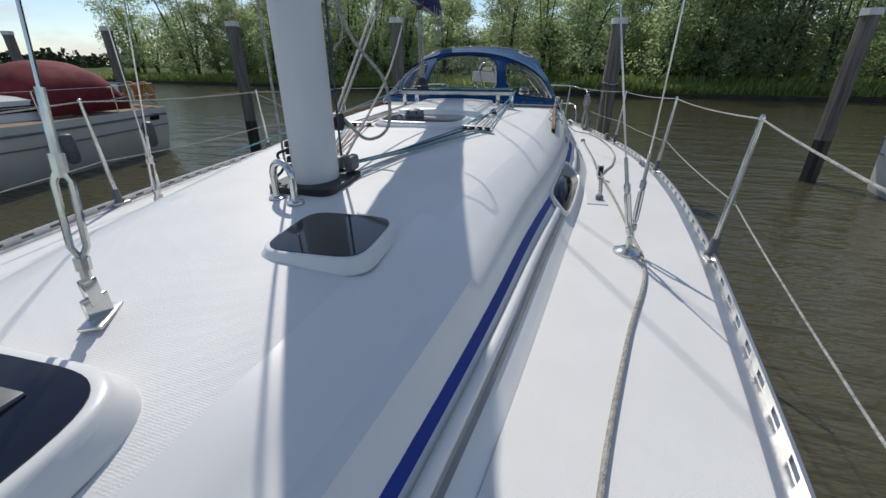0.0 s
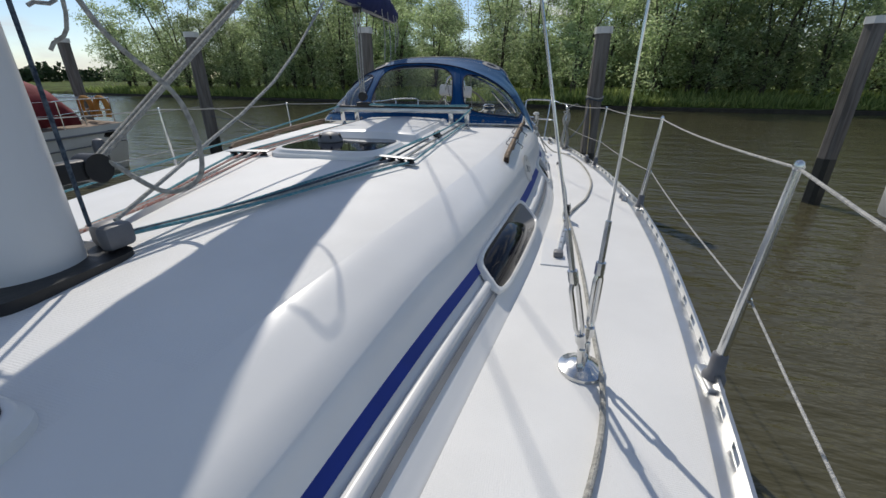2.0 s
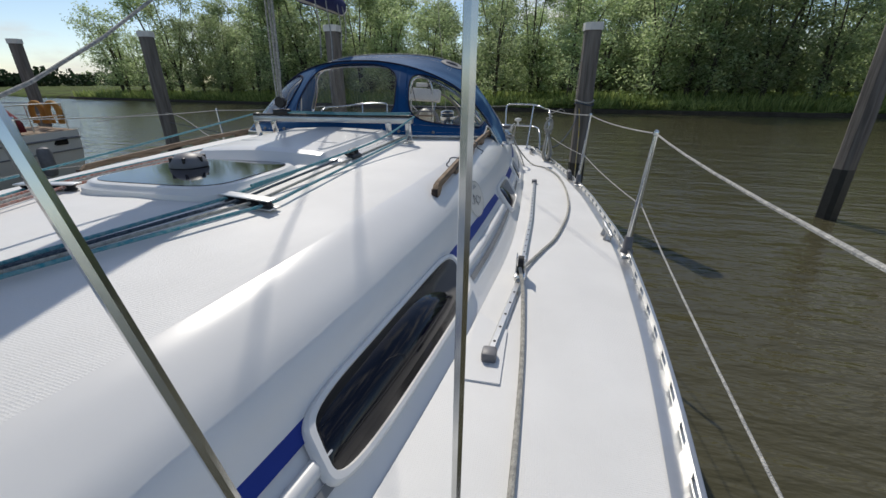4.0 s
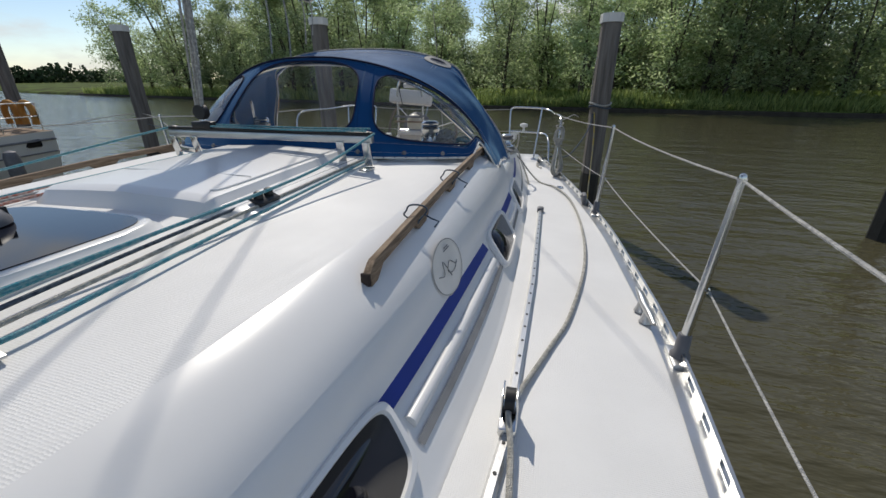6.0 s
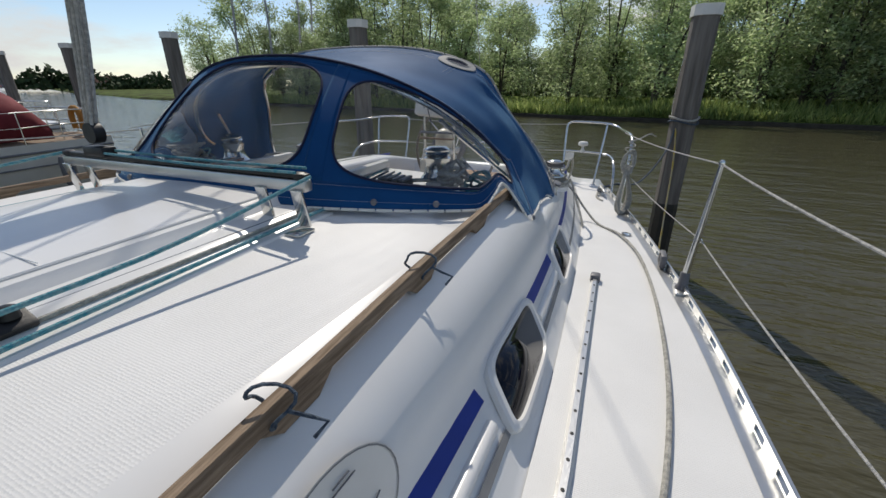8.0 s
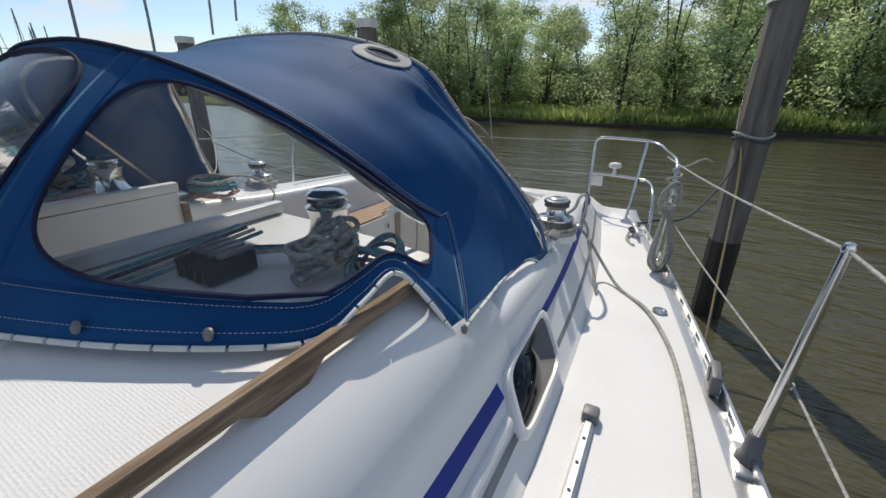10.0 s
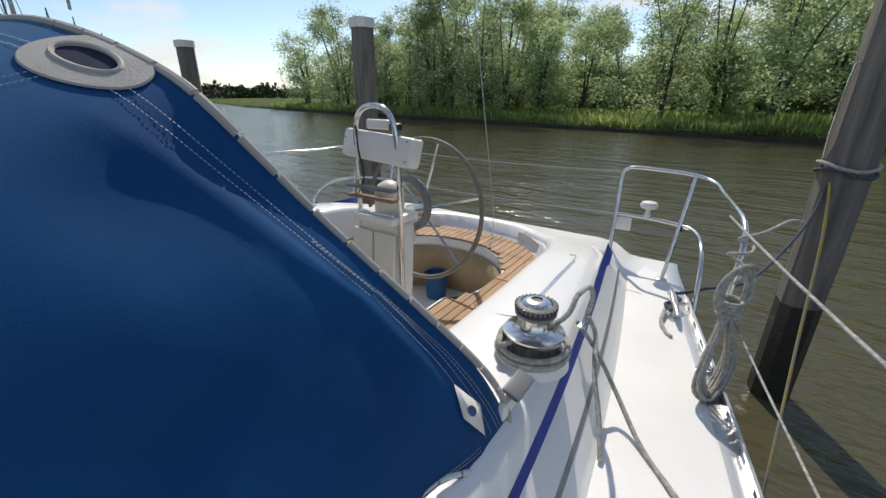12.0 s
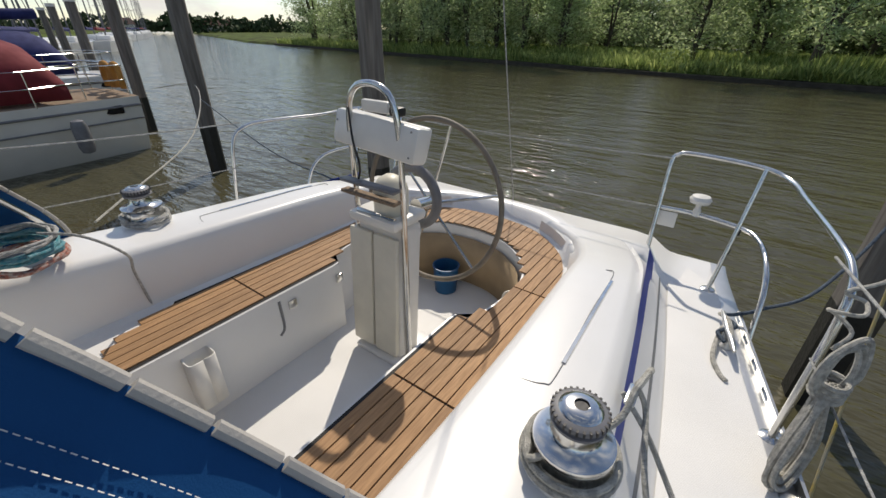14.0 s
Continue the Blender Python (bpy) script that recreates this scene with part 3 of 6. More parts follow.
# stripe, moulded rib and grey strip along the trunk
for s in (1, -1):
    runs = ((-1.6, 2.52), (3.49, 4.62), (5.16, 5.68), (6.14, 8.3))
    for a, b in runs:
        k = max(4, int((b - a) * 10))
        g = Geo().sheet([[Vector((s * p.x, p.y, p.z)) for p in (on_side(a + (b - a) * i / k, -0.17, .004), on_side(a + (b - a) * i / k, 0.17, .004))] for i in range(k + 1)], flip=s < 0)
        tagged(part("stripe", g, BLUE, sharp=180), "deep blue stripe along the cabin side", "stripe", kind="structure")
        if b < 7:
            g = Geo()
            g.tube([Vector((s * p.x, p.y, p.z)) for p in (on_side(a + 0.03 + (b - a - 0.06) * i / k, 0.44, -0.006) for i in range(k + 1))], 0.021, 8)
            tagged(part("moulding", g, GEL, sharp=60), "rounded white moulding along the cabin side", "moulding", kind="structure")
        # narrow grey strip just below the moulding
        g = Geo().sheet([[Vector((s * p.x, p.y, p.z)) for p in (on_side(a + (b - a) * i / k, 0.62, .003), on_side(a + (b - a) * i / k, 0.73, .003))] for i in range(k + 1)], flip=s < 0)
        tagged(part("seam", g, GREY, sharp=180), "grey strip under the cabin side moulding", "seam", kind="structure")

# toe rail: slotted aluminium, in lengths
for s in (1, -1):
    g = Geo()
    y = -2.6
    while y < 8.2:
        y2 = y + 0.165
        for lo, hi, a, b in ((0.0, 0.012, y, y2), (0.034, 0.046, y, y2), (0.012, 0.034, y, y + 0.095)):
            pa, pb = Vector((rail(a) - .02, a, deck(a))), Vector((rail(b) - .02, b, deck(b)))
            d = (pb - pa).normalized()
            nn = Vector((d.y, -d.x, 0)) * 0.005
            v = [pa - nn + Vector((0, 0, lo)), pa + nn + Vector((0, 0, lo)), pb + nn + Vector((0, 0, lo)), pb - nn + Vector((0, 0, lo))]
            v += [p + Vector((0, 0, hi - lo)) for p in v]
            g.add([(s * p.x, p.y, p.z) for p in v], [(3, 2, 1, 0), (4, 5, 6, 7), (0, 1, 5, 4), (1, 2, 6, 5), (2, 3, 7, 6), (3, 0, 4, 7)])
        y = y2
    g.sheet([[(s * (rail(yy) - .075), yy, deck(yy) + .006), (s * (rail(yy) - .02), yy, deck(yy) + .008), (s * (rail(yy) + .004), yy, deck(yy) + .004)] for yy in ys[6:]], flip=s < 0)
    tagged(part("toe_rail", g, ALLOY, sharp=30), "slotted aluminium toe rail along the deck edge", "toe rail", kind="structure")

# ---- cockpit ----
SOLE = -0.40
INNER = [(0.0, 8.31), (0.19, 8.285), (0.34, 8.20), (0.46, 8.08), (0.53, 7.9), (0.525, 7.7), (0.50, 7.55), (0.47, 7.48), (0.40, 7.46), (0.40, 5.8)]
OUTER = [(0.0, 8.62), (0.3, 8.57), (0.5, 8.44), (0.63, 8.29), (0.72, 8.05), (0.745, 7.8), (0.775, 7.0), (0.79, 5.8)]
INNER = [tuple(p)[:2] for p in bend([(*p, 0) for p in INNER[:9]], 4)] + INNER[9:]
OUTER = [tuple(p)[:2] for p in bend([(*p, 0) for p in OUTER], 4)]
g = Geo()
full_in = [(-x, y) for x, y in reversed(INNER)] + INNER[1:]
g.sheet([[(x, y, 0.035) for x, y in full_in], [(x, y, 0.02) for x, y in full_in], [(x * .985, y - .01, SOLE) for x, y in full_in]])


def to_n(pl, n):
    pl = [Vector(p) for p in pl]
    L = [0.0]
    for a, b in zip(pl, pl[1:]):
        L.append(L[-1] + (b - a).length)
    return [Vector((np.interp(L[-1] * k / (n - 1), L, [p.x for p in pl]), np.interp(L[-1] * k / (n - 1), L, [p.y for p in pl]))) for k in range(n)]


ni, no = to_n(INNER, 60), to_n(OUTER, 60)
for s in (1, -1):
    g.sheet([[(s * p.x, p.y, 0.036) for p in ni], [(s * p.x, p.y, 0.036) for p in no]], flip=s < 0)
tagged(part("cockpit_seat_base", g, GEL, sharp=45), "white moulded cockpit bench and helm seat", "bench", kind="structure")
g = Geo().add([(-.55, 5.8, SOLE), (.55, 5.8, SOLE), (.55, 8.35, SOLE), (-.55, 8.35, SOLE)], [(0, 1, 2, 3)])
tagged(part("cockpit_floor", g, NONSKID), "white non-slip cockpit floor", "floor", kind="structure")
# coamings: from the trunk aft, sinking to the stern
COAM = [(5.4, 0.33), (5.7, 0.39), (5.95, 0.412), (6.15, 0.395), (6.5, 0.335), (7.2, 0.305), (7.9, 0.285), (8.15, 0.25), (8.4, 0.14), (8.7, 0.10)]
for s in (1, -1):
    rows = []
    for k in range(45):
        y = 5.5 + 3.05 * k / 44
        zt, xs, xb, zd = smooth(y, COAM), smooth(y, STRIPE), smooth(y, BASE), deck(y)
        if y < 5.85:
            xs, xb = xs - .07 * (5.85 - y) / .35, xb - .05 * (5.85 - y) / .35
        if y > 8.0:
            f = (y - 8.0) / 0.55
            xs, xb = xs - 0.10 * f * f, xb - 0.05 * f * f
        zs = min(on_side(min(y, 8.55), 0).z, zt - 0.03)
        xi = float(np.interp(y, [p[1] for p in reversed(OUTER)], [p[0] for p in reversed(OUTER)]))
        rows.append([(s * x, y, z) for x, z in ((xb + .02, zd), (xb - .012, zd + .008), (xb - .035, zd + .03), (xs + .02, zs - .02), (xs, zs), (xs - .022, zs + (zt - zs) * .62), (xs - .038, zt - .022), (xs - .060, zt - .006), (xs - .085, zt), (xs - .2, zt + .001), (xi + .095, zt), (xi + .07, zt - .008), (xi + .052, zt - .03), (xi + .042, zt - .075), (xi + .02, 0.12), (xi + .012, 0.05), (xi - .03, 0.034))])
    g = Geo().sheet(rows, flip=s > 0)
    tagged(part("coaming", g, GEL, sharp=50), "broad rounded white cockpit coaming", "coaming", kind="structure")
# stern deck behind the helm seat
g = Geo()
rows = []
for k in range(25):
    a = -1 + 2 * k / 24
    xo, yo = (OUTER[0][0], 8.62)
    x = a * 1.36
    yi = float(np.interp(abs(x) if abs(x) < .70 else .70, [p[0] for p in OUTER[:20]], [p[1] for p in OUTER[:20]])) if abs(x) < 0.7 else 8.1 + 0.3 * min(1, (abs(x) - .7) / .3)
    lo = max(0.0, min(1.0, (abs(x) - 1.0) / .16))
    dz = lambda z: z * (1 - lo) + (deck(8.7) + .003) * lo
    rows.append([(x, y_, dz(z_)) for x, y_, z_ in [(x, yi - .02, 0.034), (x, yi + .02, 0.06), (x, yi + .05, 0.11 + .04 * abs(a)), (x, min(8.74, yi + .12), 0.125 + .03 * abs(a)), (x, 8.80, 0.105), (x, 8.84, 0.05), (x, 8.853, deck(8.8))]])
g.sheet(rows, flip=True)
tagged(part("stern_deck", g, GEL, sharp=60), "low rounded white stern deck behind the helm seat", "deck", kind="structure")
# mould joint lines on the coamings
for s in (1, -1):
    for yy in (7.03, 8.12):
        pts = [(s * 0.80, yy, 0.045), (s * 0.815, yy, 0.12), (s * 0.845 if yy < 8 else s * .80, yy, 0.22), (s * 0.93 if yy < 8 else s * .86, yy - .03, smooth(yy, COAM) + .001)]
        tagged(part("joint", Geo().tube(bend(pts, 5), 0.002, 5), GREY), "thin grey mould joint on the coaming", "joint", kind="structure")
def fore_end(x):
    """Rounded forward end of the port seat's teak."""
    return 6.36 + 10 * max(0.0, abs(x) - .57) ** 2


# teak on the seats, plank by plank
teak = tagged(new("seat_teak"), "honey-brown teak planking with black caulking on the seats", "planking", kind="structure")
fe = lambda p, x: (x, max(p.y, fore_end(x) - .006), 0.0385)
part("caulking", Geo().sheet([[(p.x + (.012 if p.x > .01 else 0), p.y, 0.0385) for p in to_n(INNER, 60)], [(p.x - .02, p.y, 0.0385) for p in no]]).sheet([[fe(p, -p.x - (.012 if p.x > .01 else 0)) for p in to_n(INNER, 60)], [fe(p, -p.x + .02) for p in no]], flip=True), CAULK, teak)
PW = 0.0505
for k in range(-16, 17):
    xa, xb2 = k * PW - PW / 2 + 0.0028, k * PW + PW / 2 - 0.0028
    ax = abs(k * PW)
    if ax > 0.735:
        continue

    def limits(x):
        x = abs(x)
        hi = float(np.interp(x, [p[0] for p in OUTER[:17]], [p[1] for p in OUTER[:17]])) if x < 0.72 else (8.05 - (x - 0.72) * 10 if x < .745 else 7.7)
        if x < 0.40:
            lo = float(np.interp(x, [p[0] for p in INNER[:9]], [p[1] for p in INNER[:9]])) + 0.02
        elif x < 0.52:
            lo = 8.16 - (x - .40) * 1.6
        else:
            lo = None
        return lo, hi - 0.03
    spans = []
    lo, hi = limits(k * PW)
    start = 5.85 if k > 0 else fore_end(ax)
    if ax >= 0.425:
        end = float(np.interp(ax, (.40, .47, .50, .525), (7.46, 7.48, 7.55, 7.70))) - .015 if ax < 0.52 else None
        if end:
            spans += [(start, 6.995), (7.005, end)]
            spans.append((lo, hi))
        else:
            spans += [(start, 6.995), (7.005, 7.825), (7.835, hi)]
    else:
        spans.append((lo, hi))
    for y0, y1 in spans:
        if y1 - y0 < 0.03:
            continue
        e0 = [limits(x)[1] if abs(y1 - hi) < 1e-6 else y1 for x in (xa, xb2)]
        part("plank", Geo().slab([(xa, y0), (xb2, y0), (xb2, e0[1]), (xa, e0[0])], 0.036, 0.0455), TEAK, teak)

# ---- fittings ----


def squircle(w, h, n=48, p=4.0):
    out = []
    for i in range(n):
        a = 2 * math.pi * i / n
        c, s = math.cos(a), math.sin(a)
        out.append((w * math.copysign(abs(c) ** (2 / p), c), h * math.copysign(abs(s) ** (2 / p), s)))
    return out


def hatch(name, label, c, w, h, rise, tilt=0.0, extra=None):
    t = thing(name, label, "hatch", (c[0], c[1], on_roof(c[0], c[1])))
    m = Matrix.Rotation(radians(tilt), 4, "X")
    ringsg = [(1.06, -.02), (1.05, .004), (1.0, rise * .5), (.985, rise * .85), (.955, rise), (.90, rise), (.885, rise * .9)]
    g = Geo()
    n = 48
    vs = [(x, y, z) for f, z in ringsg for x, y in squircle(w * f if f > .9 else w * f, h * f, n, 5)]
    g.add(vs, [(i * n + j, i * n + (j + 1) % n, i * n + n + (j + 1) % n, i * n + n + j) for i in range(len(ringsg) - 1) for j in range(n)])
    part("frame", g.move(m), GEL if extra != "alloy" else ALLOY, t)
    part("pane", Geo().slab(squircle(w * .905, h * .905, n, 5), rise * .7, rise + .003).move(m), SMOKE, t, "dark smoked acrylic pane")
    return t


hatch("deck_hatch", "small square deck hatch with dark smoked pane before the mast", (0.345, 1.12), 0.18, 0.175, 0.027, 2)
fore = hatch("fore_hatch", "large white-framed foredeck hatch with dark smoked pane", (0.0, 0.155), 0.315, 0.30, 0.05, 4)
part("latch", Geo().box((0.10, 0.17, 0.068), (0.09, 0.06, 0.012), 0.005), GREYPL, fore, "grey plastic hatch latch")
mainh = hatch("saloon_hatch", "white-framed saloon hatch with dark smoked pane", (0.0, 3.48), 0.36, 0.325, 0.03, -1)
dome = thing("ventilator", "grey plastic dome ventilator sitting on the saloon hatch", "ventilator", (-0.12, 3.55, on_roof(0, 3.55) + 0.034))
part("dome", Geo().lathe([(0.085, 0), (0.085, 0.016), (0.072, 0.04), (0.05, 0.056), (0.015, 0.064)], 24), GREYPL, dome)
for k in range(6):
    a = k * math.pi / 3
    part("vane", Geo().box((math.cos(a) * .068, math.sin(a) * .068, .034), (.026, .014, .03), .004, Matrix.Rotation(a, 4, "Z")), BLACK, dome)


def portlight(y0, y1, s, name="portlight"):
    """Slanted side window: white frame, dark pane."""
    t = thing(name, "long slanted cabin side window with a white frame" if y1 - y0 > .8 else "small slanted cabin side window with a white frame", "window", (0, 0, 0), group="cabin side windows")
    sl = 0.10
    ym = (y0 + y1) / 2
    hh = (y1 - y0) / 2
    outl = []
    for (u, v) in squircle(1, 1, 56, 5.5):
        sv = 0.36 + v * 0.50
        outl.append((ym + u * (hh - sl / 2) + (-v) * sl * .9 * .5, sv))

    def put(f, out):
        cv = 0.36
        return [on_side(ym + (yy - ym) * (1 - (1 - f) * (.20 / hh if hh < .4 else .16 / hh) * 1.0), cv + (sv - cv) * f, out) for yy, sv in outl]
    n = len(outl)
    rings = [put(1.0, -.002), put(1.0, .016), put(.95, .024), put(.84, .024), put(.80, .012)]
    g = Geo().add([Vector((s * p.x, p.y, p.z)) for r in rings for p in r], [((i * n + j, i * n + (j + 1) % n, i * n + n + (j + 1) % n, i * n + n + j)[::-s]) for i in range(4) for j in range(n)])
    part("frame", g, GEL, t)
    ring = put(.82, .014)
    part("pane", Geo().add([Vector((s * p.x, p.y, p.z)) for p in ring], [tuple(range(n))[::-s]]), SMOKE, t, "dark smoked pane", thick=.004)


for s in (1, -1):
    portlight(2.40, 3.53, s)
    portlight(4.60, 5.20, s)
    portlight(5.62, 6.18, s)


def turnbuckle(g, a, d, L=0.26):
    """Rigging screw along d from a."""
    d = Vector(d).normalized()
    a = Vector(a)
    s = d.orthogonal().normalized()
    g.tube([a, a + d * .05], 0.011, 8)
    g.tube([a + d * .03, a + d * .06], 0.016, 8)
    for k in (1, -1):
        g.tube([a + d * .06 + s * k * .003, a + d * .085 + s * k * .014, a + d * (L - .03) + s * k * .014, a + d * L + s * k * .003], 0.0075, 6)
    g.tube([a + d * (L - .01), a + d * (L + .03)], 0.015, 8)
    g.tube([a + d * (L - .02), a + d * (L + .16)], 0.009, 8)
    return a + d * (L + .16)


def stay(name, label, foot, head, plate=True):
    t = thing(name, label, "shroud", foot, group="standing rigging")
    f, h = Vector((0, 0, 0.07)), Vector(head) - Vector(foot)
    g = Geo()
    top = turnbuckle(g, f, h - f)
    part("turnbuckle", g, STEEL, t)
    part("wire", Geo().tube([top, h], 0.0042, 6), STEEL, t)
    part("toggle", Geo().box((0, 0, .045), (.022, .034, .07), .006), STEEL, t)
    return t


for s in (1, -1):
    z = deck(2.07) + .01
    p = thing("chainplate", "round polished chainplate bolted to the side deck", "chainplate", (s * 1.485, 2.09, z), group="chainplates")
    part("base", Geo().lathe([(.075, 0), (.073, .012), (.05, .02), (.035, .03)], 28), STEEL, p)
    part("lug", Geo().box((0, 0, .05), (.012, .07, .06), .005), STEEL, p)
    stay("shroud", "wire cap shroud with a steel turnbuckle", (s * 1.495, 2.115, z + .02), (s * 1.555, 2.15, 5.6))
    stay("shroud", "wire lower shroud with a steel turnbuckle", (s * 1.475, 2.07, z + .02), (s * 0.30, 1.82, 5.5))
zf = on_roof(0, .60)
p = thing("stay_plate", "forked steel deck plate of the inner forestay", "deck plate", (0, .60, zf))
part("base", Geo().box((0, 0, .006), (.05, .12, .010), .004, Matrix.Rotation(.5, 4, "Z")), ALLOY, p)
part("lug", Geo().box((0, 0, .035), (.014, .06, .06), .005), STEEL, p)
stay("inner_forestay", "wire inner forestay with a steel turnbuckle", (0, .60, zf + .03), (0, 1.52, 7.4))


def stanchion(x, y, h, lean):
    s = 1 if x > 0 else -1
    t = thing("stanchion", "tapered stainless steel lifeline stanchion in a cast base", "stanchion", (x, y, deck(y)), group="lifeline stanchions")
    part("base", Geo().lathe([(.034, 0), (.034, .03), (.024, .045), (.022, .11), (.018, .115)], 16), GREYPL, t, "grey cast stanchion base")
    part("flange", Geo().box((-s * .01, 0, .012), (.05, .13, .024), .008), ALLOY, t)
    part("post", Geo().tube([(0, 0, .08), (lean * .5, 0, h * .55), (lean, 0, h)], [.0165, .0135, .0105], 12), STEEL, t)
    part("cap", Geo().lathe([(.012, -.005), (.014, .004), (.010, .016), (.003, .02)], 12, (lean, 0, h)), STEEL, t)
    part("eye", Geo().tube([(lean * .5 + .016 * math.cos(a), .0, h * .44 + .012 * math.sin(a)) for a in np.linspace(0, 6.28, 10)], .004, 5), STEEL, t)
    return Vector((x + lean, y, deck(y) + h)), Vector((x + lean * .5 + s * .014, y, deck(y) + h * .44))


for s in (1, -1):
    hi, lo = [], []
    for y, h in ((-1.8, .64), (0.1, .66), (2.13, .69), (4.12, .655), (5.95, .655)):
        a, b = stanchion(s * (rail(y) - .022), y, h, s * .035)
        hi.append(a)
        lo.append(b)
    hi.append(Vector((s * 1.60, 7.70, .645)))
    lo.append(Vector((s * 1.645, 7.62, .33)))
    for nm, line, r in (("upper", hi, .0042), ("lower", lo, .0032)):
        pts = []
        for a, b in zip(line, line[1:]):
            pts += [a.lerp(b, k / 6) - Vector((0, 0, .018 * (1 - (k / 3 - 1) ** 2))) for k in range(6)]
        pts.append(line[-1])
        tagged(part("lifeline", Geo().tube(pts, r, 6), ROPE_WHITE), "white coated wire lifeline strung between stanchions", "lifeline", group="lifelines")

# pushpit, port and starboard halves
for s in (1, -1):
    t = thing("pushpit", "polished stainless steel stern rail", "stern rail", (0, 0, 0), group="stern rails")
    top = [(1.02, 8.60, .06), (1.01, 8.68, .35), (1.005, 8.735, .585), (1.03, 8.75, .63), (1.10, 8.75, .645), (1.40, 8.70, .64), (1.53, 8.60, .62), (1.58, 8.35, .61), (1.635, 7.92, .62), (1.66, 7.76, .60), (1.665, 7.66, .52), (1.655, 7.60, .25), (1.645, 7.56, deck(7.6))]
    low = [(1.012, 8.70, .33), (1.20, 8.72, .325), (1.42, 8.66, .32), (1.50, 8.55, .315), (1.54, 8.35, .29), (1.56, 8.22, .20), (1.57, 8.14, deck(8.2))]
    part("rail", Geo().tube([(s * p.x, p.y, p.z) for p in bend(top, 5)], .0125, 10), STEEL, t)
    part("lower_rail", Geo().tube([(s * p.x, p.y, p.z) for p in bend(low, 5)], .0125, 10), STEEL, t)
    part("post", Geo().tube([(s * 1.37, 8.50, deck(8.5)), (s * 1.43, 8.68, .64)], .0115, 10), STEEL, t)
    part("foot", Geo().lathe([(.035, 0), (.035, .008), (.018, .016)], 16, (s * 1.37, 8.50, deck(8.5))), STEEL, t)
    part("foot", Geo().lathe([(.035, 0), (.035, .008), (.018, .016)], 16, (s * 1.645, 7.56, deck(7.6))), STEEL, t)
    for q in ((1.39, 8.56, .2), (1.405, 8.60, .3)):
        part("tape", Geo().tube([(s * q[0], q[1], q[2]), (s * (q[0] + .004), q[1] + .012, q[2] + .03)], .0135, 10), BLACK, t, "black tape")
for z0, z1 in ((.62, .61), (.33, .30)):
    tagged(part("stern_lifeline", Geo().tube([Vector((-1.01, 8.70, z0)).lerp(Vector((1.01, 8.70, z0)), k / 8) - Vector((0, 0, .02 * (1 - (k / 4 - 1) ** 2))) for k in range(9)], .0042, 6), ROPE_WHITE), "white lifeline across the open stern", "lifeline", group="lifelines")
ant = thing("gps_antenna", "white mushroom antenna clamped to the stern rail", "antenna", (1.20, 8.72, .33))
part("stem", Geo().lathe([(.02, -.015), (.02, .02), (.014, .03), (.014, .06)], 14), WHITEPL, ant)
part("dome", Geo().lathe([(.02, .055), (.05, .065), (.056, .085), (.045, .102), (.015, .11)], 20), WHITEPL, ant)
tagg = thing("rail_plate", "small white plate hanging from the stern rail", "plate", (1.06, 8.69, .27))
part("plate", Geo().box((0, 0, 0), (.11, .008, .09), .003), WHITEPL, tagg)

# handrails
for s in (1, -1):
    t = thing("handrail", "weathered grey-brown teak handrail on the cabin roof", "handrail", (0, 0, 0), group="teak handrails")
    X = lambda y: 1.080 + .013 * (y - 3.72)
    rows = []
    K = 44
    for k in range(K + 1):
        y = 3.72 + 1.92 * k / K
        z = on_roof(X(y), y)
        u = (k / K * 4) % 1
        foot = abs(u) < .10 or u > .90
        zb = z - .006 if foot else z + .026
        zt = z + .056 - (.03 if k in (0, K) else 0)
        x = s * X(y)
        rows.append([Vector((x + a, y, b)) for a, b in ((-.016, zb), (-.018, zt - .014), (-.010, zt), (.010, zt), (.018, zt - .014), (.016, zb), (-.016, zb))])
    g = Geo().sheet(rows)
    g.add([p for p in rows[0][:6]], [(0, 1, 2, 3, 4, 5)])
    g.add([p for p in rows[-1][:6]], [(5, 4, 3, 2, 1, 0)])
    part("rail", g, OLDTEAK, t, sharp=45)
    y = 3.716
    z = on_roof(X(y), y)
    part("end", Geo().box((s * X(y), y, z + .016), (.030, .008, .04), .003), DARKTEAK, t, "dark end grain")
    if s > 0:
        for yy in (4.15, 4.68):
            z = on_roof(X(yy), yy) + .055
            pts = [(X(yy) + .04 * math.cos(a) + .01 * math.sin(3 * a), yy + .02 * math.sin(2 * a), z + .034 * math.sin(a)) for a in np.linspace(0, 6.28, 22)] + [(X(yy) + .06, yy + .02, z - .02), (X(yy) + .085, yy + .035, z - .035), (X(yy) + .075, yy + .01, z - .05)]
            tagged(part("cord", Geo().tube(pts, .0035, 6), ROPE_NAVY), "thin dark cord knotted round the handrail", "cord", group="cords on the handrail")

# maker's badge on the trunk side: round disc with plain marks
t = thing("badge", "round white sticker with grey marks on the cabin side", "sticker", (0, 0, 0))


def side_hi(y, h):
    q = section(y)
    a, b = Vector((q[6][0], y, q[6][1])), Vector((q[8][0], y, q[8][1]))
    d = b - a
    return a + d * h + Vector((-d.z, 0, d.x)).normalized() * .004


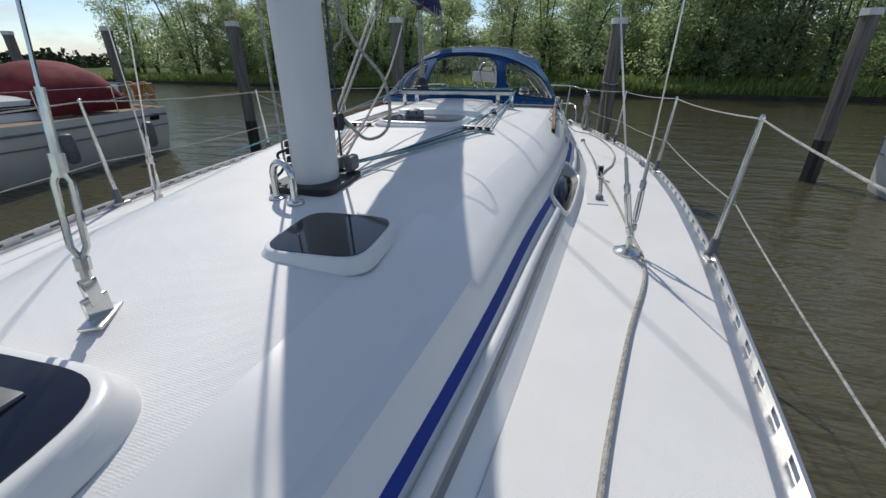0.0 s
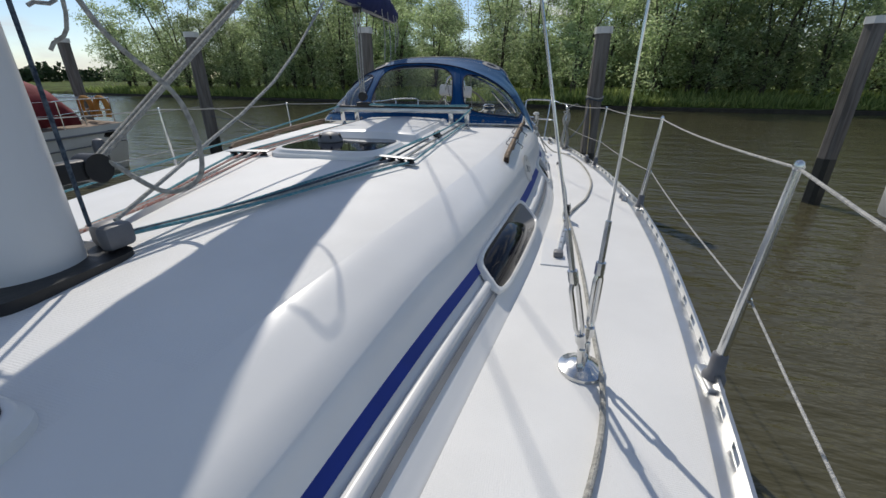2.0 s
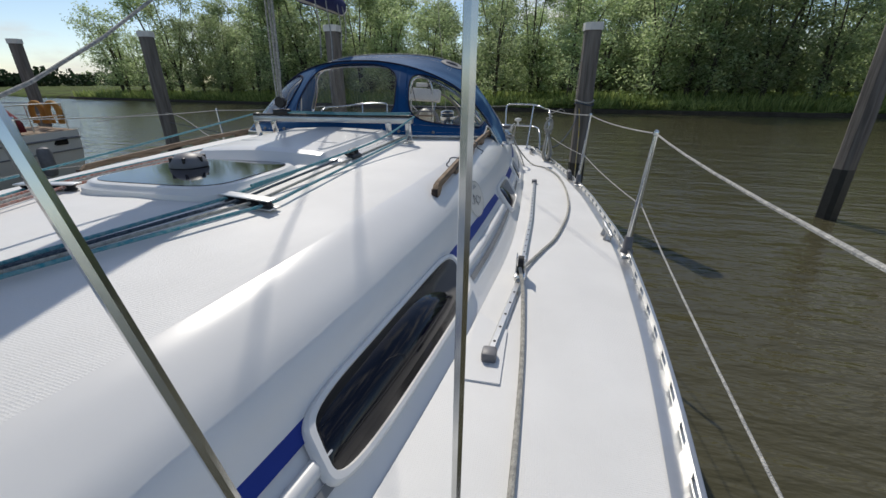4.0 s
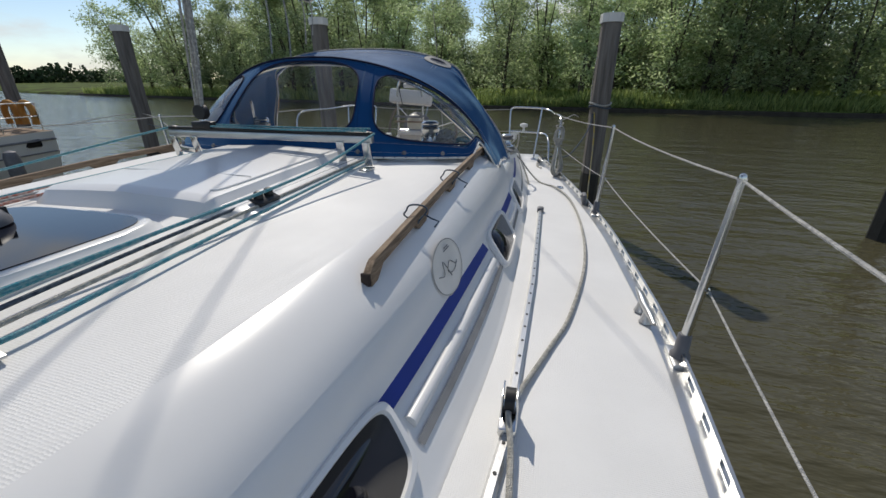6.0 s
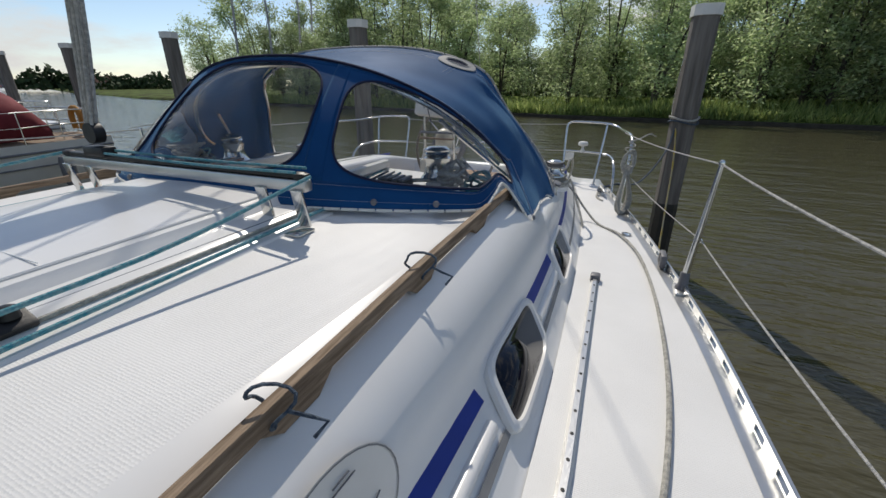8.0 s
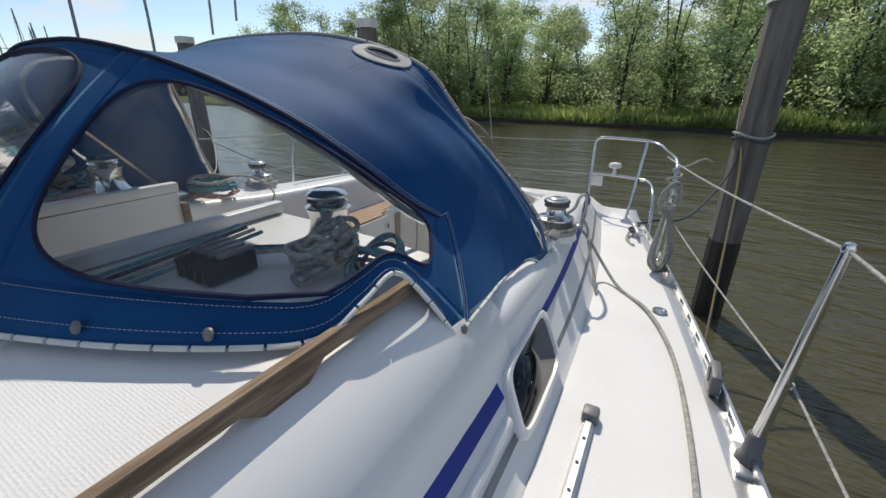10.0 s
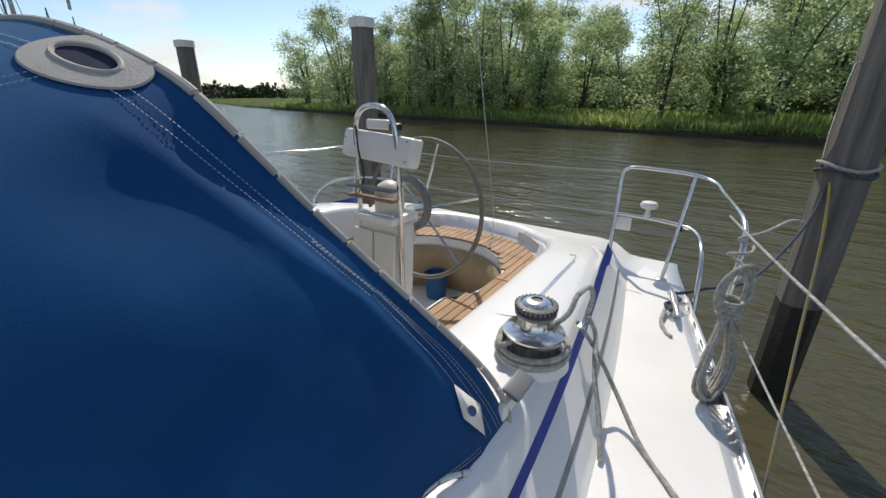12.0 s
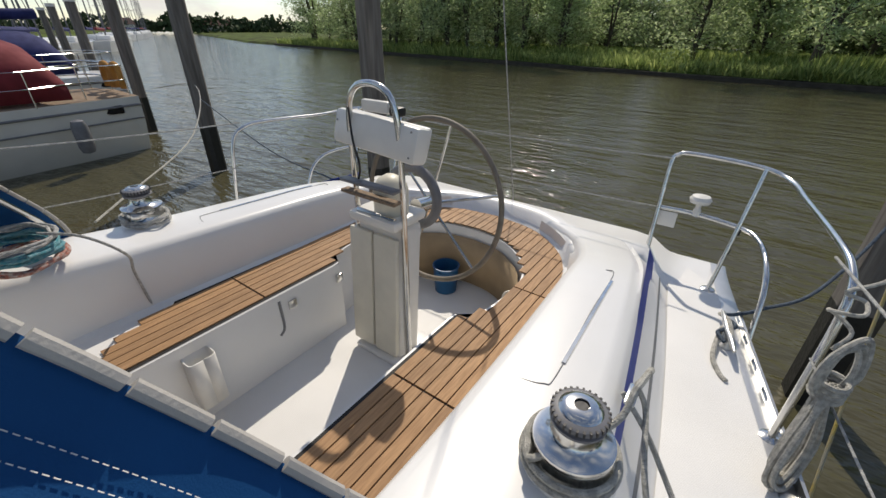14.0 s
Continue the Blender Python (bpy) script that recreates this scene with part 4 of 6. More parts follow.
cy, n = 4.13, 32
for nm, f0, f1, mt in (("disc", 0, 1.0, WHITEPL), ("ring", .955, .98, GREY)):
    ring = lambda f: [side_hi(cy + .155 * f * math.cos(a), .40 + .62 * f * math.sin(a)) + Vector((.0015 if nm == "ring" else 0, 0, .001 if nm == "ring" else 0)) for a in np.linspace(0, 2 * math.pi, n + 1)]
    part(nm, Geo().sheet([ring(k) for k in ([0.001, .35, .7, 1.0] if f0 == 0 else [f0, f1])], flip=True), mt, t)
for pts in ([(.09, .1), (.03, .25), (-.02, .1), (.02, -.1), (.07, .15)], [(.0, .3), (-.04, -.25), (-.06, .1), (-.11, .0)], [(.06, -.45), (.0, -.45)], [(.05, -.52), (.01, -.52)]):
    part("mark", Geo().tube(bend([side_hi(cy + a, .40 + b * .8) + Vector((.003, 0, .002)) for a, b in pts], 5), .0016, 5), GREYPL, t)

# genoa track on each side deck
for s in (1, -1):
    t = thing("genoa_track", "grey alloy genoa track with holes and end stops", "track", (0, 0, 0), group="genoa tracks")
    X = lambda y: 1.44 + (y - 3.02) * (1.545 - 1.44) / .9 if y < 3.6 else 1.508 + .03 * min(1, (y - 3.6) / 1.0)
    pts = [(s * X(3.02 + 2.88 * k / 20), 3.02 + 2.88 * k / 20) for k in range(21)]
    rows = [[(x + a, y, deck(y) + .012 + b) for a, b in ((-.017, 0), (-.017, .012), (-.009, .016), (-.009, .022), (.009, .022), (.009, .016), (.017, .012), (.017, 0))] for x, y in pts]
    part("rail", Geo().sheet(rows), ALLOY, t)
    for k in range(29):
        y = 3.1 + k * .096
        part("hole", Geo().lathe([(.0052, 0), (.0052, .0012)], 10, (s * X(y), y, deck(y) + .0345)), BLACK, t)
    for y in (3.02, 5.9):
        part("end_stop", Geo().box((s * X(y), y, deck(y) + .03), (.05, .055, .045), .01), GREYPL, t)
    part("padding", Geo().slab([(s * X(3.0) - .09, 2.90), (s * X(3.0) + .05, 2.90), (s * X(3.0) + .05, 3.2), (s * X(3.0) - .07, 3.3)][::1], deck(3) + .012, deck(3) + .019), GEL, t)
    car = thing("genoa_car", "black and steel genoa sheet car on its track", "block", (s * X(3.66), 3.66, deck(3.66) + .03), group="genoa cars")
    part("slide", Geo().box((0, 0, .012), (.05, .12, .03), .008), STEEL, car)
    part("sheave", Geo().tube([(-.014, .02, .06), (.014, .02, .06)], .035, 16), BLACK, car)
    for k in (-1, 1):
        part("cheek", Geo().box((k * .02, .02, .055), (.005, .07, .085), .002), STEEL, car)


def rope(label, pts, r, mat, steps=8, group="ropes", name="rope", n=8):
    return tagged(part(name, Geo().tube(bend(pts, steps), r, n), mat), label, "rope", group=group)


d = lambda y: deck(y) + .022
rope("grey jib sheet lying along the side deck", [(1.12, .2, .13), (1.20, .68, d(.7)), (1.36, 1.3, d(1.3)), (1.525, 1.87, d(1.9)), (1.545, 2.4, d(2.4)), (1.55, 3.0, d(3)), (1.53, 3.5, .13), (1.508, 3.66, .165), (1.53, 3.78, .12), (1.62, 4.05, d(4.05)), (1.70, 4.3, d(4.3)), (1.79, 4.8, d(4.8)), (1.825, 5.3, d(5.3)), (1.815, 5.9, d(5.9)), (1.76, 6.4, d(6.4)), (1.65, 6.75, d(6.7)), (1.50, 6.95, d(7)), (1.38, 7.08, .12), (1.29, 7.13, .22), (1.20, 7.16, .30)], .0085, ROPE_GREY)
rope("grey jib sheet lying along the side deck", [(-1.2, .68, d(.7)), (-1.52, 1.9, d(1.9)), (-1.55, 3.0, d(3)), (-1.508, 3.66, .165), (-1.7, 4.3, d(4.3)), (-1.82, 5.3, d(5.3)), (-1.65, 6.75, d(6.7)), (-1.30, 7.08, .25)], .0085, ROPE_GREY)


def winch(c, big=1.0, turns=3):
    t = thing("winch", "chrome self-tailing sheet winch with grey rope turns", "winch", c, group="cockpit winches")
    part("foot", Geo().lathe([(.115, -.02), (.11, .01), (.09, .02)], 32), GEL, t)
    part("drum", Geo().lathe([(.096, .012), (.099, .022), (.088, .034), (.084, .060), (.090, .078), (.094, .083), (.093, .088), (.060, .096), (.050, .108), (.047, .135), (.052, .142)], 32), STEEL, t)
    part("self_tailer", Geo().lathe([(.050, .140), (.062, .146), (.063, .154), (.052, .158), (.052, .162), (.064, .166), (.062, .176), (.050, .182)], 32), GREYPL, t, "grey self-tailing jaw")
    for k in range(28):
        a = k * 2 * math.pi / 28
        part("tooth", Geo().box((.0605 * math.cos(a), .0605 * math.sin(a), .1715), (.008, .005, .014), 0, Matrix.Rotation(a, 4, "Z")), BLACK, t)
    part("cap", Geo().lathe([(.05, .180), (.046, .186), (.032, .192), (.017, .193), (.016, .186)], 32), STEEL, t)
    part("socket", Geo().lathe([(.015, .1865), (.015, .1885)], 16), BLACK, t, "dark handle socket")
    return t


zc = smooth(6.84, COAM)
winch((1.15, 6.84, zc + .005))
winch((-1.15, 6.84, zc + .005))
coil = []
for k in range(44):
    a = 1.2 + k * .36
    f = k / 43
    coil.append((1.15 + (.112 - .010 * f) * math.cos(a), 6.84 + (.112 - .010 * f) * math.sin(a), zc + .020 + .045 * f))
rope("grey sheet wound round the chrome winch", coil + [(1.215, 6.90, zc + .12), (1.235, 6.97, zc + .18), (1.25, 7.07, zc + .17), (1.245, 7.15, zc + .08), (1.228, 7.18, zc + .01)], .0085, ROPE_GREY, 4)
coil = []
for k in range(40):
    a = k * .45
    coil.append((-1.15 + (.11 + .03 * math.sin(k * .7)) * math.cos(a), 6.84 + .10 * math.sin(a), zc + .02 + .012 * (k // 14)))
rope("white and teal sheet coiled round the winch", coil, .0085, ROPE_WHITE, 4)
rope("grey sheet tail dropping over the coaming", [(1.235, 7.18, zc + .0), (1.27, 7.17, .26), (1.31, 7.03, .2), (1.36, 6.93, .12), (1.40, 6.83, d(6.9)), (1.52, 6.55, d(6.5)), (1.58, 6.2, d(6.2)), (1.6, 5.9, d(5.9))][:5], .0085, ROPE_GREY)
pe = thing("pad_eye", "small steel pad eye with a shackle on the coaming", "pad eye", (1.225, 7.17, smooth(7.17, COAM) - .01))
part("eye", Geo().tube([(0, -.025 + .05 * k / 8, .035 * math.sin(math.pi * k / 8)) for k in range(9)], .005, 8), STEEL, pe)
part("base", Geo().box((0, 0, 0), (.03, .09, .008), .003), STEEL, pe)
# folded winch handle clip on the dodger corner
hc = thing("jammer", "white plastic rope jammer beside the canvas hood", "rope jammer", (1.19, 6.57, smooth(6.57, COAM) + .0))
part("body", Geo().box((0, 0, .025), (.045, .13, .05), .012), WHITEPL, hc)
part("lever", Geo().box((.02, .02, .062), (.05, .10, .014), .006, Matrix.Rotation(.35, 4, "Y")), GREYPL, hc)

# locker lid outline and hinge strip on the coaming
for s in (1, -1):
    z = lambda y: smooth(y, COAM) + .002
    pts = [(s * .95, 7.88, z(7.88)), (s * .99, 7.85, z(7.85)), (s * 1.0, 7.5, z(7.5)), (s * 1.02, 7.1, z(7.1)), (s * 1.0, 7.04, z(7.04)), (s * .92, 7.02, z(7.02) - .004), (s * .885, 7.03, z(7.03) - .01)]
    tagged(part("locker_lid_seam", Geo().tube(bend(pts, 6), .002, 6), GREY), "thin seam of the locker lid in the coaming", "seam", kind="structure")
    tagged(part("hinge", Geo().sheet([[(s * (1.0 + .02 * (7.8 - y_) / .7 + a), y_, z(y_) + b) for a, b in ((-.008, -.002), (-.006, .004), (.006, .004), (.008, -.002))] for y_ in np.linspace(7.16, 7.78, 14)], flip=s < 0), STEEL), "long steel piano hinge on the coaming", "hinge")

# mooring gear on the side deck
def cleat(c, rz, mat=ALLOY):
    t = thing("cleat", "cast aluminium mooring cleat on the deck edge", "cleat", c, rz, group="mooring cleats")
    part("horn", Geo().tube(bend([(0, -.15, .055), (0, -.08, .058), (0, 0, .052), (0, .08, .058), (0, .15, .055)], 4), [.008 + .008 * math.sin(math.pi * k / 16) for k in range(17)], 10), mat, t)
    for y in (-.045, .045):
        part("leg", Geo().lathe([(.026, 0), (.018, .02), (.014, .05)], 12, (0, y, 0)), mat, t)


cleat((2.0, 4.40, deck(4.4) + .01), 2)
cleat((1.475, 8.05, deck(8) + .01), 12)
cleat((-1.475, 8.05, deck(8) + .01), -12)
cleat((-2.0, 4.40, deck(4.4) + .01), -2)
rope("dark mooring line made fast on the stern cleat", [(1.47, 7.98, .05), (1.44, 8.03, .06), (1.50, 8.1, .07), (1.45, 8.18, .06), (1.50, 8.24, .05), (1.60, 8.35, .06), (1.85, 8.8, .02), (2.1, 9.3, .30), (2.18, 9.54, .62)], .009, ROPE_NAVY)
rope("grey mooring line made fast on the stern cleat", [(1.44, 8.22, .04), (1.47, 8.1, .085), (1.50, 7.95, .06), (1.46, 8.1, .05), (1.44, 7.9, .03), (1.47, 7.80, .02), (1.50, 7.76, .02)], .010, ROPE_GREY)
fl = thing("deck_filler", "round polished deck filler cap", "deck fitting", (1.70, 6.80, deck(6.8) + .012))
part("cap", Geo().lathe([(.034, 0), (.032, .006), (.022, .007), (.02, .004)], 24), STEEL, fl)
fa = thing("fairlead", "black and steel fairlead block on the toe rail", "fairlead", (1.885, 6.28, deck(6.3) + .01))
part("body", Geo().box((0, 0, .04), (.035, .12, .08), .012), GREYPL, fa)
part("roller", Geo().tube([(-.02, 0, .05), (.02, 0, .05)], .026, 14), BLACK, fa)

# rope coil hanging on the stern rail
t = thing("rope_coil", "grey mooring rope coil hanging from the stern rail", "rope", (1.655, 7.42, -.025))
r0 = random.Random(9)
for k in range(13):
    w, dz, dy = r0.uniform(.035, .085), r0.uniform(-.03, .03), r0.uniform(-.05, .05)
    pts = [(.02 * r0.uniform(-1, 1), dy * .3, .42), (.0 + w * .3, dy + w * .6, .33), (w * .9, dy + w * 1.2, .16 + dz), (w * .6 - .02, dy - .02, .05 + dz * .6), (-w * .6, dy - w * 1.3, .14 + dz), (-w * .3, dy - w * .5, .32)]
    part("loop", Geo().tube(bend(pts, 6, True), .0075, 6, True), ROPE_GREY, t)
for k in range(6):
    w = r0.uniform(.03, .06)
    part("loop", Geo().tube(bend([(0, 0, .37), (w, w * .6, .45), (w * .7, w, .54 + r0.uniform(-.02, .02)), (-w * .6, -w * .4, .53), (-w, -w, .44)], 6, True), .0075, 6, True), ROPE_GREY, t)
for k in range(4):
    part("whipping", Geo().tube([(.034 * math.cos(a), .034 * math.sin(a), .385 + k * .016 + .003 * math.sin(a)) for a in np.linspace(0, 6.28, 14)], .0078, 6), ROPE_GREY, t)
rope("grey line lashed round the stern rail post", [(1.66, 7.56, .42), (1.69, 7.6, .47), (1.64, 7.64, .50), (1.62, 7.58, .53), (1.68, 7.56, .55), (1.69, 7.63, .56), (1.64, 7.62, .58), (1.72, 7.7, .60), (1.80, 7.82, .63), (1.86, 7.95, .60)], .006, ROPE_GREY, 5)
for i, (yy, zz) in enumerate(((9.53, .62), (9.53, .66))):
    tagged(part("pile_rope", Geo().tube([(2.25 + .155 * math.cos(a), 9.58 + .155 * math.sin(a), zz + .02 * math.sin(a * 2 + i)) for a in np.linspace(0, 6.28, 24)], .012, 6), ROPE_GREY if i else ROPE_NAVY), "rope looped round the mooring pile", "rope", group="ropes")
rope("thin steel hook line hanging on the pile", [(2.12, 9.6, .62), (2.10, 9.55, .9), (2.11, 9.53, 1.25), (2.13, 9.52, 1.3)], .006, STEEL)
rope("yellow and grey rope hanging from the pile to the water", [(2.17, 9.5, .60), (2.2, 9.3, .2), (2.18, 8.9, -.4), (2.15, 8.4, -1.0), (2.15, 8.3, -1.2)], .009, ROPE_YELLOW)

# ---- mast, boom and lines ----
MB = (0.0, 1.64)
zm = on_roof(0, 1.64)
t = thing("mast", "tall white aluminium mast standing on a black base", "mast", (MB[0], MB[1], zm))
part("tube", Geo().lathe([(.10, .015), (.10, 13.0)], 32, sx=.93, sy=1.22), MASTWHITE, t)
part("collar", Geo().slab([(x, y) for x, y in squircle(.155, .185, 32, 6)], -.02, .018), BLACK, t, "black mast base plate")
for k in (-1, 1):
    part("spreader", Geo().tube([(k * .07, 0, 5.0), (k * 1.53, .48, 5.2)], [.03, .018], 10), ALLOY, t)
part("sail_track", Geo().box((0, .124, 5.0), (.016, .014, 9.4), .004), BLACK, t)
for k, z in enumerate((.05, .085, .12, .15)):
    part("cable_gland", Geo().lathe([(.014, 0), (.012, .02), (.005, .026)], 12, (-.075, -.06, z + .02)).move(Matrix.Translation((0, -.02, 0))), BLACK, t)
part("gooseneck", Geo().box((0, .13, 1.02), (.05, .09, .14), .012), ALLOY, t)
part("halyard_block", Geo().box((.10, .16, .06), (.05, .09, .075), .018), GREYPL, t)
part("halyard_block", Geo().box((.02, .20, .05), (.05, .09, .07), .018), GREYPL, t)
part("vang_block", Geo().tube([(-.03, .23, .24), (.03, .23, .24)], .042, 18), BLACK, t)
part("vang_bracket", Geo().box((0, .17, .24), (.05, .12, .06), .012), BLACK, t)
part("cleat", Geo().box((-.085, -.02, 1.0), (.02, .03, .14), .008), BLACK, t)
rope("black cables emerging at the foot of the mast", [(-.075, -.08 + 1.64, zm + .16), (-.11, 1.53, zm + .14), (-.10, 1.54, zm + .08), (-.12, 1.5, zm + .04), (-.10, 1.51, zm + .012)], .006, BLACK)
ub = thing("mast_u_bolt", "stout polished steel U-bolt before the mast", "u-bolt", (.0, 1.385, on_roof(0, 1.385)))
part("bow", Geo().tube([(-.055 * math.cos(a), .02 * math.cos(a), .10 + .055 * math.sin(a)) if 0 <= a <= math.pi else None for a in np.linspace(0, math.pi, 12)], .0145, 12), STEEL, ub)
part("leg", Geo().tube([(-.055, .02, 0), (-.055, .02, .103)], .0145, 12), STEEL, ub)
part("leg", Geo().tube([(.055, -.02, 0), (.055, -.02, .103)], .0145, 12), STEEL, ub)
part("flange", Geo().lathe([(.035, 0), (.033, .006), (.018, .01)], 20, (-.055, .02, 0)), STEEL, ub)
part("flange", Geo().lathe([(.035, 0), (.033, .006), (.018, .01)], 20, (.055, -.02, 0)), STEEL, ub)

A, B = Vector((0, 1.78, zm + 1.02)), Vector((-.70, 6.60, 1.72))
t = thing("boom", "aluminium boom with the mainsail stowed under a blue cover", "boom", (0, 0, 0))
part("spar", Geo().tube([A, B], .062, 14), ALLOY, t)
rows = []
r0 = random.Random(3)
ax = (B - A).normalized()
sd = Vector((ax.y, -ax.x, 0)).normalized()
for k in range(41):
    f = k / 40
    c = A.lerp(B, .005 + f * .985)
    H = .62 * (1 - f) ** .8 + .17
    W = .135 * (1 - .35 * f) + .02 * noise.noise(Vector((k * .6, 0, 0)))
    row = []
    for j in range(17):
        wv = 1 + .10 * noise.noise(Vector((f * 14, j * .6, 2)))
        x, z = math.sin((j - 8) / 8 * 2.75), math.cos((j - 8) / 8 * 2.75)
        row.append(c + sd * (x * W * wv) + Vector((0, 0, (H * .5 - .07) + z * H * .5 * wv)))
    rows.append(row)
part("sail_cover", Geo().sheet(rows), COVER, t, "rumpled blue sail cover", thick=.004)
part("sail", Geo().tube([A.lerp(B, .02) + Vector((0, 0, .27)), A.lerp(B, .5) + Vector((0, 0, .18)), A.lerp(B, .985) + Vector((0, 0, .08))], [.11, .085, .05], 12), WHITEPL, t, "folded white sail")
part("end_cap", Geo().tube([B, B + ax * .04], .066, 14), WHITEPL, t)
for f, l in ((.93, .42), (.965, .34), (.80, .5), (.86, .62)):
    p = A.lerp(B, f)
    part("tie", Geo().tube(bend([p + sd * .08, p + sd * .10 - Vector((0, 0, l * .5)), p + sd * .085 - Vector((0, 0, l))], 5), .006, 6), ROPE_WHITE, t)

# Two unseen lines, added for the soft shadow bands across the roof.
part("topping_lift", Geo().tube([B + Vector((0, 0, .05)), (0, 1.78, 13.2)], .006, 6), ROPE_WHITE, t)
part("shadow_line", Geo().tube([A.lerp(B, .82) + Vector((.05, 0, .05)), (.04, 1.78, 9.0)], .006, 6), ROPE_WHITE, t)
zt = on_roof(0, 4.8) + .135
t = thing("mainsheet_traveller", "aluminium mainsheet traveller bridge on steel legs", "traveller", (0, 0, 0))
part("beam", Geo().box((0, 4.80, zt), (1.30, .04, .04), .008), ALLOY, t)
part("track", Geo().box((0, 4.80, zt + .03), (1.30, .028, .016), .004), BLACK, t)
for s in (-1, 1):
    for dx in (.62, .47):
        x = s * dx
        part("leg", Geo().box((x, 4.785, zt - .075), (.045, .012, .13), .004, Matrix.Rotation(.18, 4, "X")), STEEL, t)
        part("foot", Geo().box((x, 4.765, on_roof(x, 4.77) + .005), (.06, .08, .01), .003), STEEL, t)
    part("end_sheave", Geo().lathe([(.022, 0), (.022, .016), (.014, .02)], 18, (s * .62, 4.80, zt + .022)), BLACK, t)
car = Vector((-.40, 4.80, zt + .05))
part("car", Geo().box(car, (.13, .06, .04), .01), BLACK, t)
part("car_block", Geo().tube([car + Vector((0, -.02, .07)), car + Vector((0, .02, .07))], .04, 16), BLACK, t)
for k, z in enumerate((.046, .052)):
    rope("teal traveller control line along the bridge", [(.63, 4.77 + k * .05, zt + z), (.2, 4.77 + k * .05, zt + z - .005), (-.34, 4.78 + k * .04, zt + z)], .005, ROPE_TEAL)
bm_ = A.lerp(B, .655) - Vector((0, 0, .08))
for k in range(5):
    o = Vector(((k - 2) * .013, (k % 2) * .03 - .015, 0))
    rope("grey mainsheet tackle from the boom to the traveller", [car + Vector((0, 0, .10)) + o * .7, (car + bm_) / 2 + o, bm_ + o], .0065, ROPE_WHITE if k % 2 else ROPE_GREY, 3)
part("boom_block", Geo().tube([bm_ + Vector((-.03, 0, .02)), bm_ + Vector((.03, 0, .02))], .045, 16), BLACK, t)
# vang tackle
v0, v1 = Vector((0, 1.87, zm + .24)), A.lerp(B, .30) - Vector((0, 0, .06))
for k in range(4):
    o = Vector(((k - 1.5) * .016, 0, (k % 2) * .02))
    rope("grey vang tackle between mast foot and boom", [v0 + o * .6, v0.lerp(v1, .5) + o, v1 + o], .0065, ROPE_GREY if k % 2 else ROPE_WHITE, 3)
rope("black vang tail curling by the mast", [(0.02, 1.9, zm + .26), (.10, 2.0, zm + .14), (.2, 2.06, zm + .2), (.2, 2.04, zm + .42), (.08, 1.95, zm + .62), (-.02, 1.88, zm + .95)], .008, ROPE_GREY)
rope("grey line from the mast foot up to the boom", [(.06, 1.84, zm + .09), (-.12, 3.0, .98), (-.30, 4.0, 1.50)], .007, ROPE_WHITE, 3)
for k in range(5):
    x = .05 - .025 * k
    rope("halyard hanging slack behind the mast", [(x, 1.80, zm + 2.9), (x + .05 * math.sin(k), 1.86 + .01 * k, zm + 1.5), (x + .03, 1.88 + .02 * k, zm + .7 + .05 * k), (x, 1.83, zm + .55 + .1 * k)], .005, ROPE_WHITE if k % 2 else ROPE_GREY, 6)
rope("pale blue looped line hanging beside the mast", [(-.1 + .16 * math.cos(a), 3.1, 1.92 + .2 * math.sin(a) + .02 * math.sin(3 * a)) for a in np.linspace(0.4, 6.6, 14)], .004, ROPE_TEAL, 4)
rope("dark navy halyard running forward up the mast", [(.07, 1.76, zm + .1), (.07, 1.765, zm + 1.5), (.06, 1.77, zm + 4)], .0055, ROPE_NAVY, 3)
rope("grey halyard running up the mast", [(-.115, 1.58, zm + .1), (-.12, 1.58, zm + 1.5), (-.11, 1.6, zm + 4)], .0055, ROPE_GREY, 3)

# deck organisers and halyards led aft
for s in (1, -1):
    o = thing("deck_organiser", "aluminium deck organiser with black sheaves", "deck organiser", (s * .49, 3.17, on_roof(.49, 3.17)), -s * 12, group="deck organisers")
    part("plate", Geo().box((0, 0, .036), (.26, .05, .006), .002), ALLOY, o)
    part("plate", Geo().box((0, 0, .004), (.27, .055, .008), .003), ALLOY, o)
    for k in range(4):
        part("sheave", Geo().lathe([(.025, .009), (.018, .02), (.025, .032)], 16, ((k - 1.5) * .062, 0, 0)), BLACK, o)
    mats = (ROPE_TEAL, ROPE_NAVY, ROPE_GREY, ROPE_TEAL) if s > 0 else (ROPE_RED, ROPE_WHITE, ROPE_RED, ROPE_TEAL)
    for k in range(4):
        x = .49 + (k - 1.5) * .062
        xe = .52 + (k - 1.5) * .035
        zz = lambda xx, y: on_roof(xx, y) + .022
        pts = [(s * (.06 + .015 * k), 1.80 + .03 * k, zm + .05)] if (k < 2 or s < 0) else [(s * .10, 1.84, zm + .05)]
        for f in (.3, .6, .85):
            xx, y = .08 + (x - .08) * f, 1.84 + 1.31 * f
            pts.append((s * xx, y, zz(xx, y)))
        pts += [(s * x, 3.17, zz(x, 3.17)), (s * (x + .005), 3.4, zz(x, 3.4)), (s * (x * .6 + xe * .4), 4.0, zz(x, 4.0)), (s * xe, 4.8, zz(xe, 4.8)), (s * xe, 5.2, zz(xe, 5.2)), (s * xe, 5.55, zz(xe, 5.5) + .02)]
        rope("halyard led aft over the cabin roof", pts, .0062, mats[k], 6, group="lines on the roof")
    rope("teal traveller line led aft", [(s * .66, 4.80, zt + .03), (s * .60, 4.3, zt - .06), (s * .52, 3.7, .62), (s * .45, 3.25, .60)] if s > 0 else [(-.66, 4.8, zt + .03), (-.9, 3.8, .60), (-1.1, 2.4, .45)], .006, ROPE_TEAL, 5)

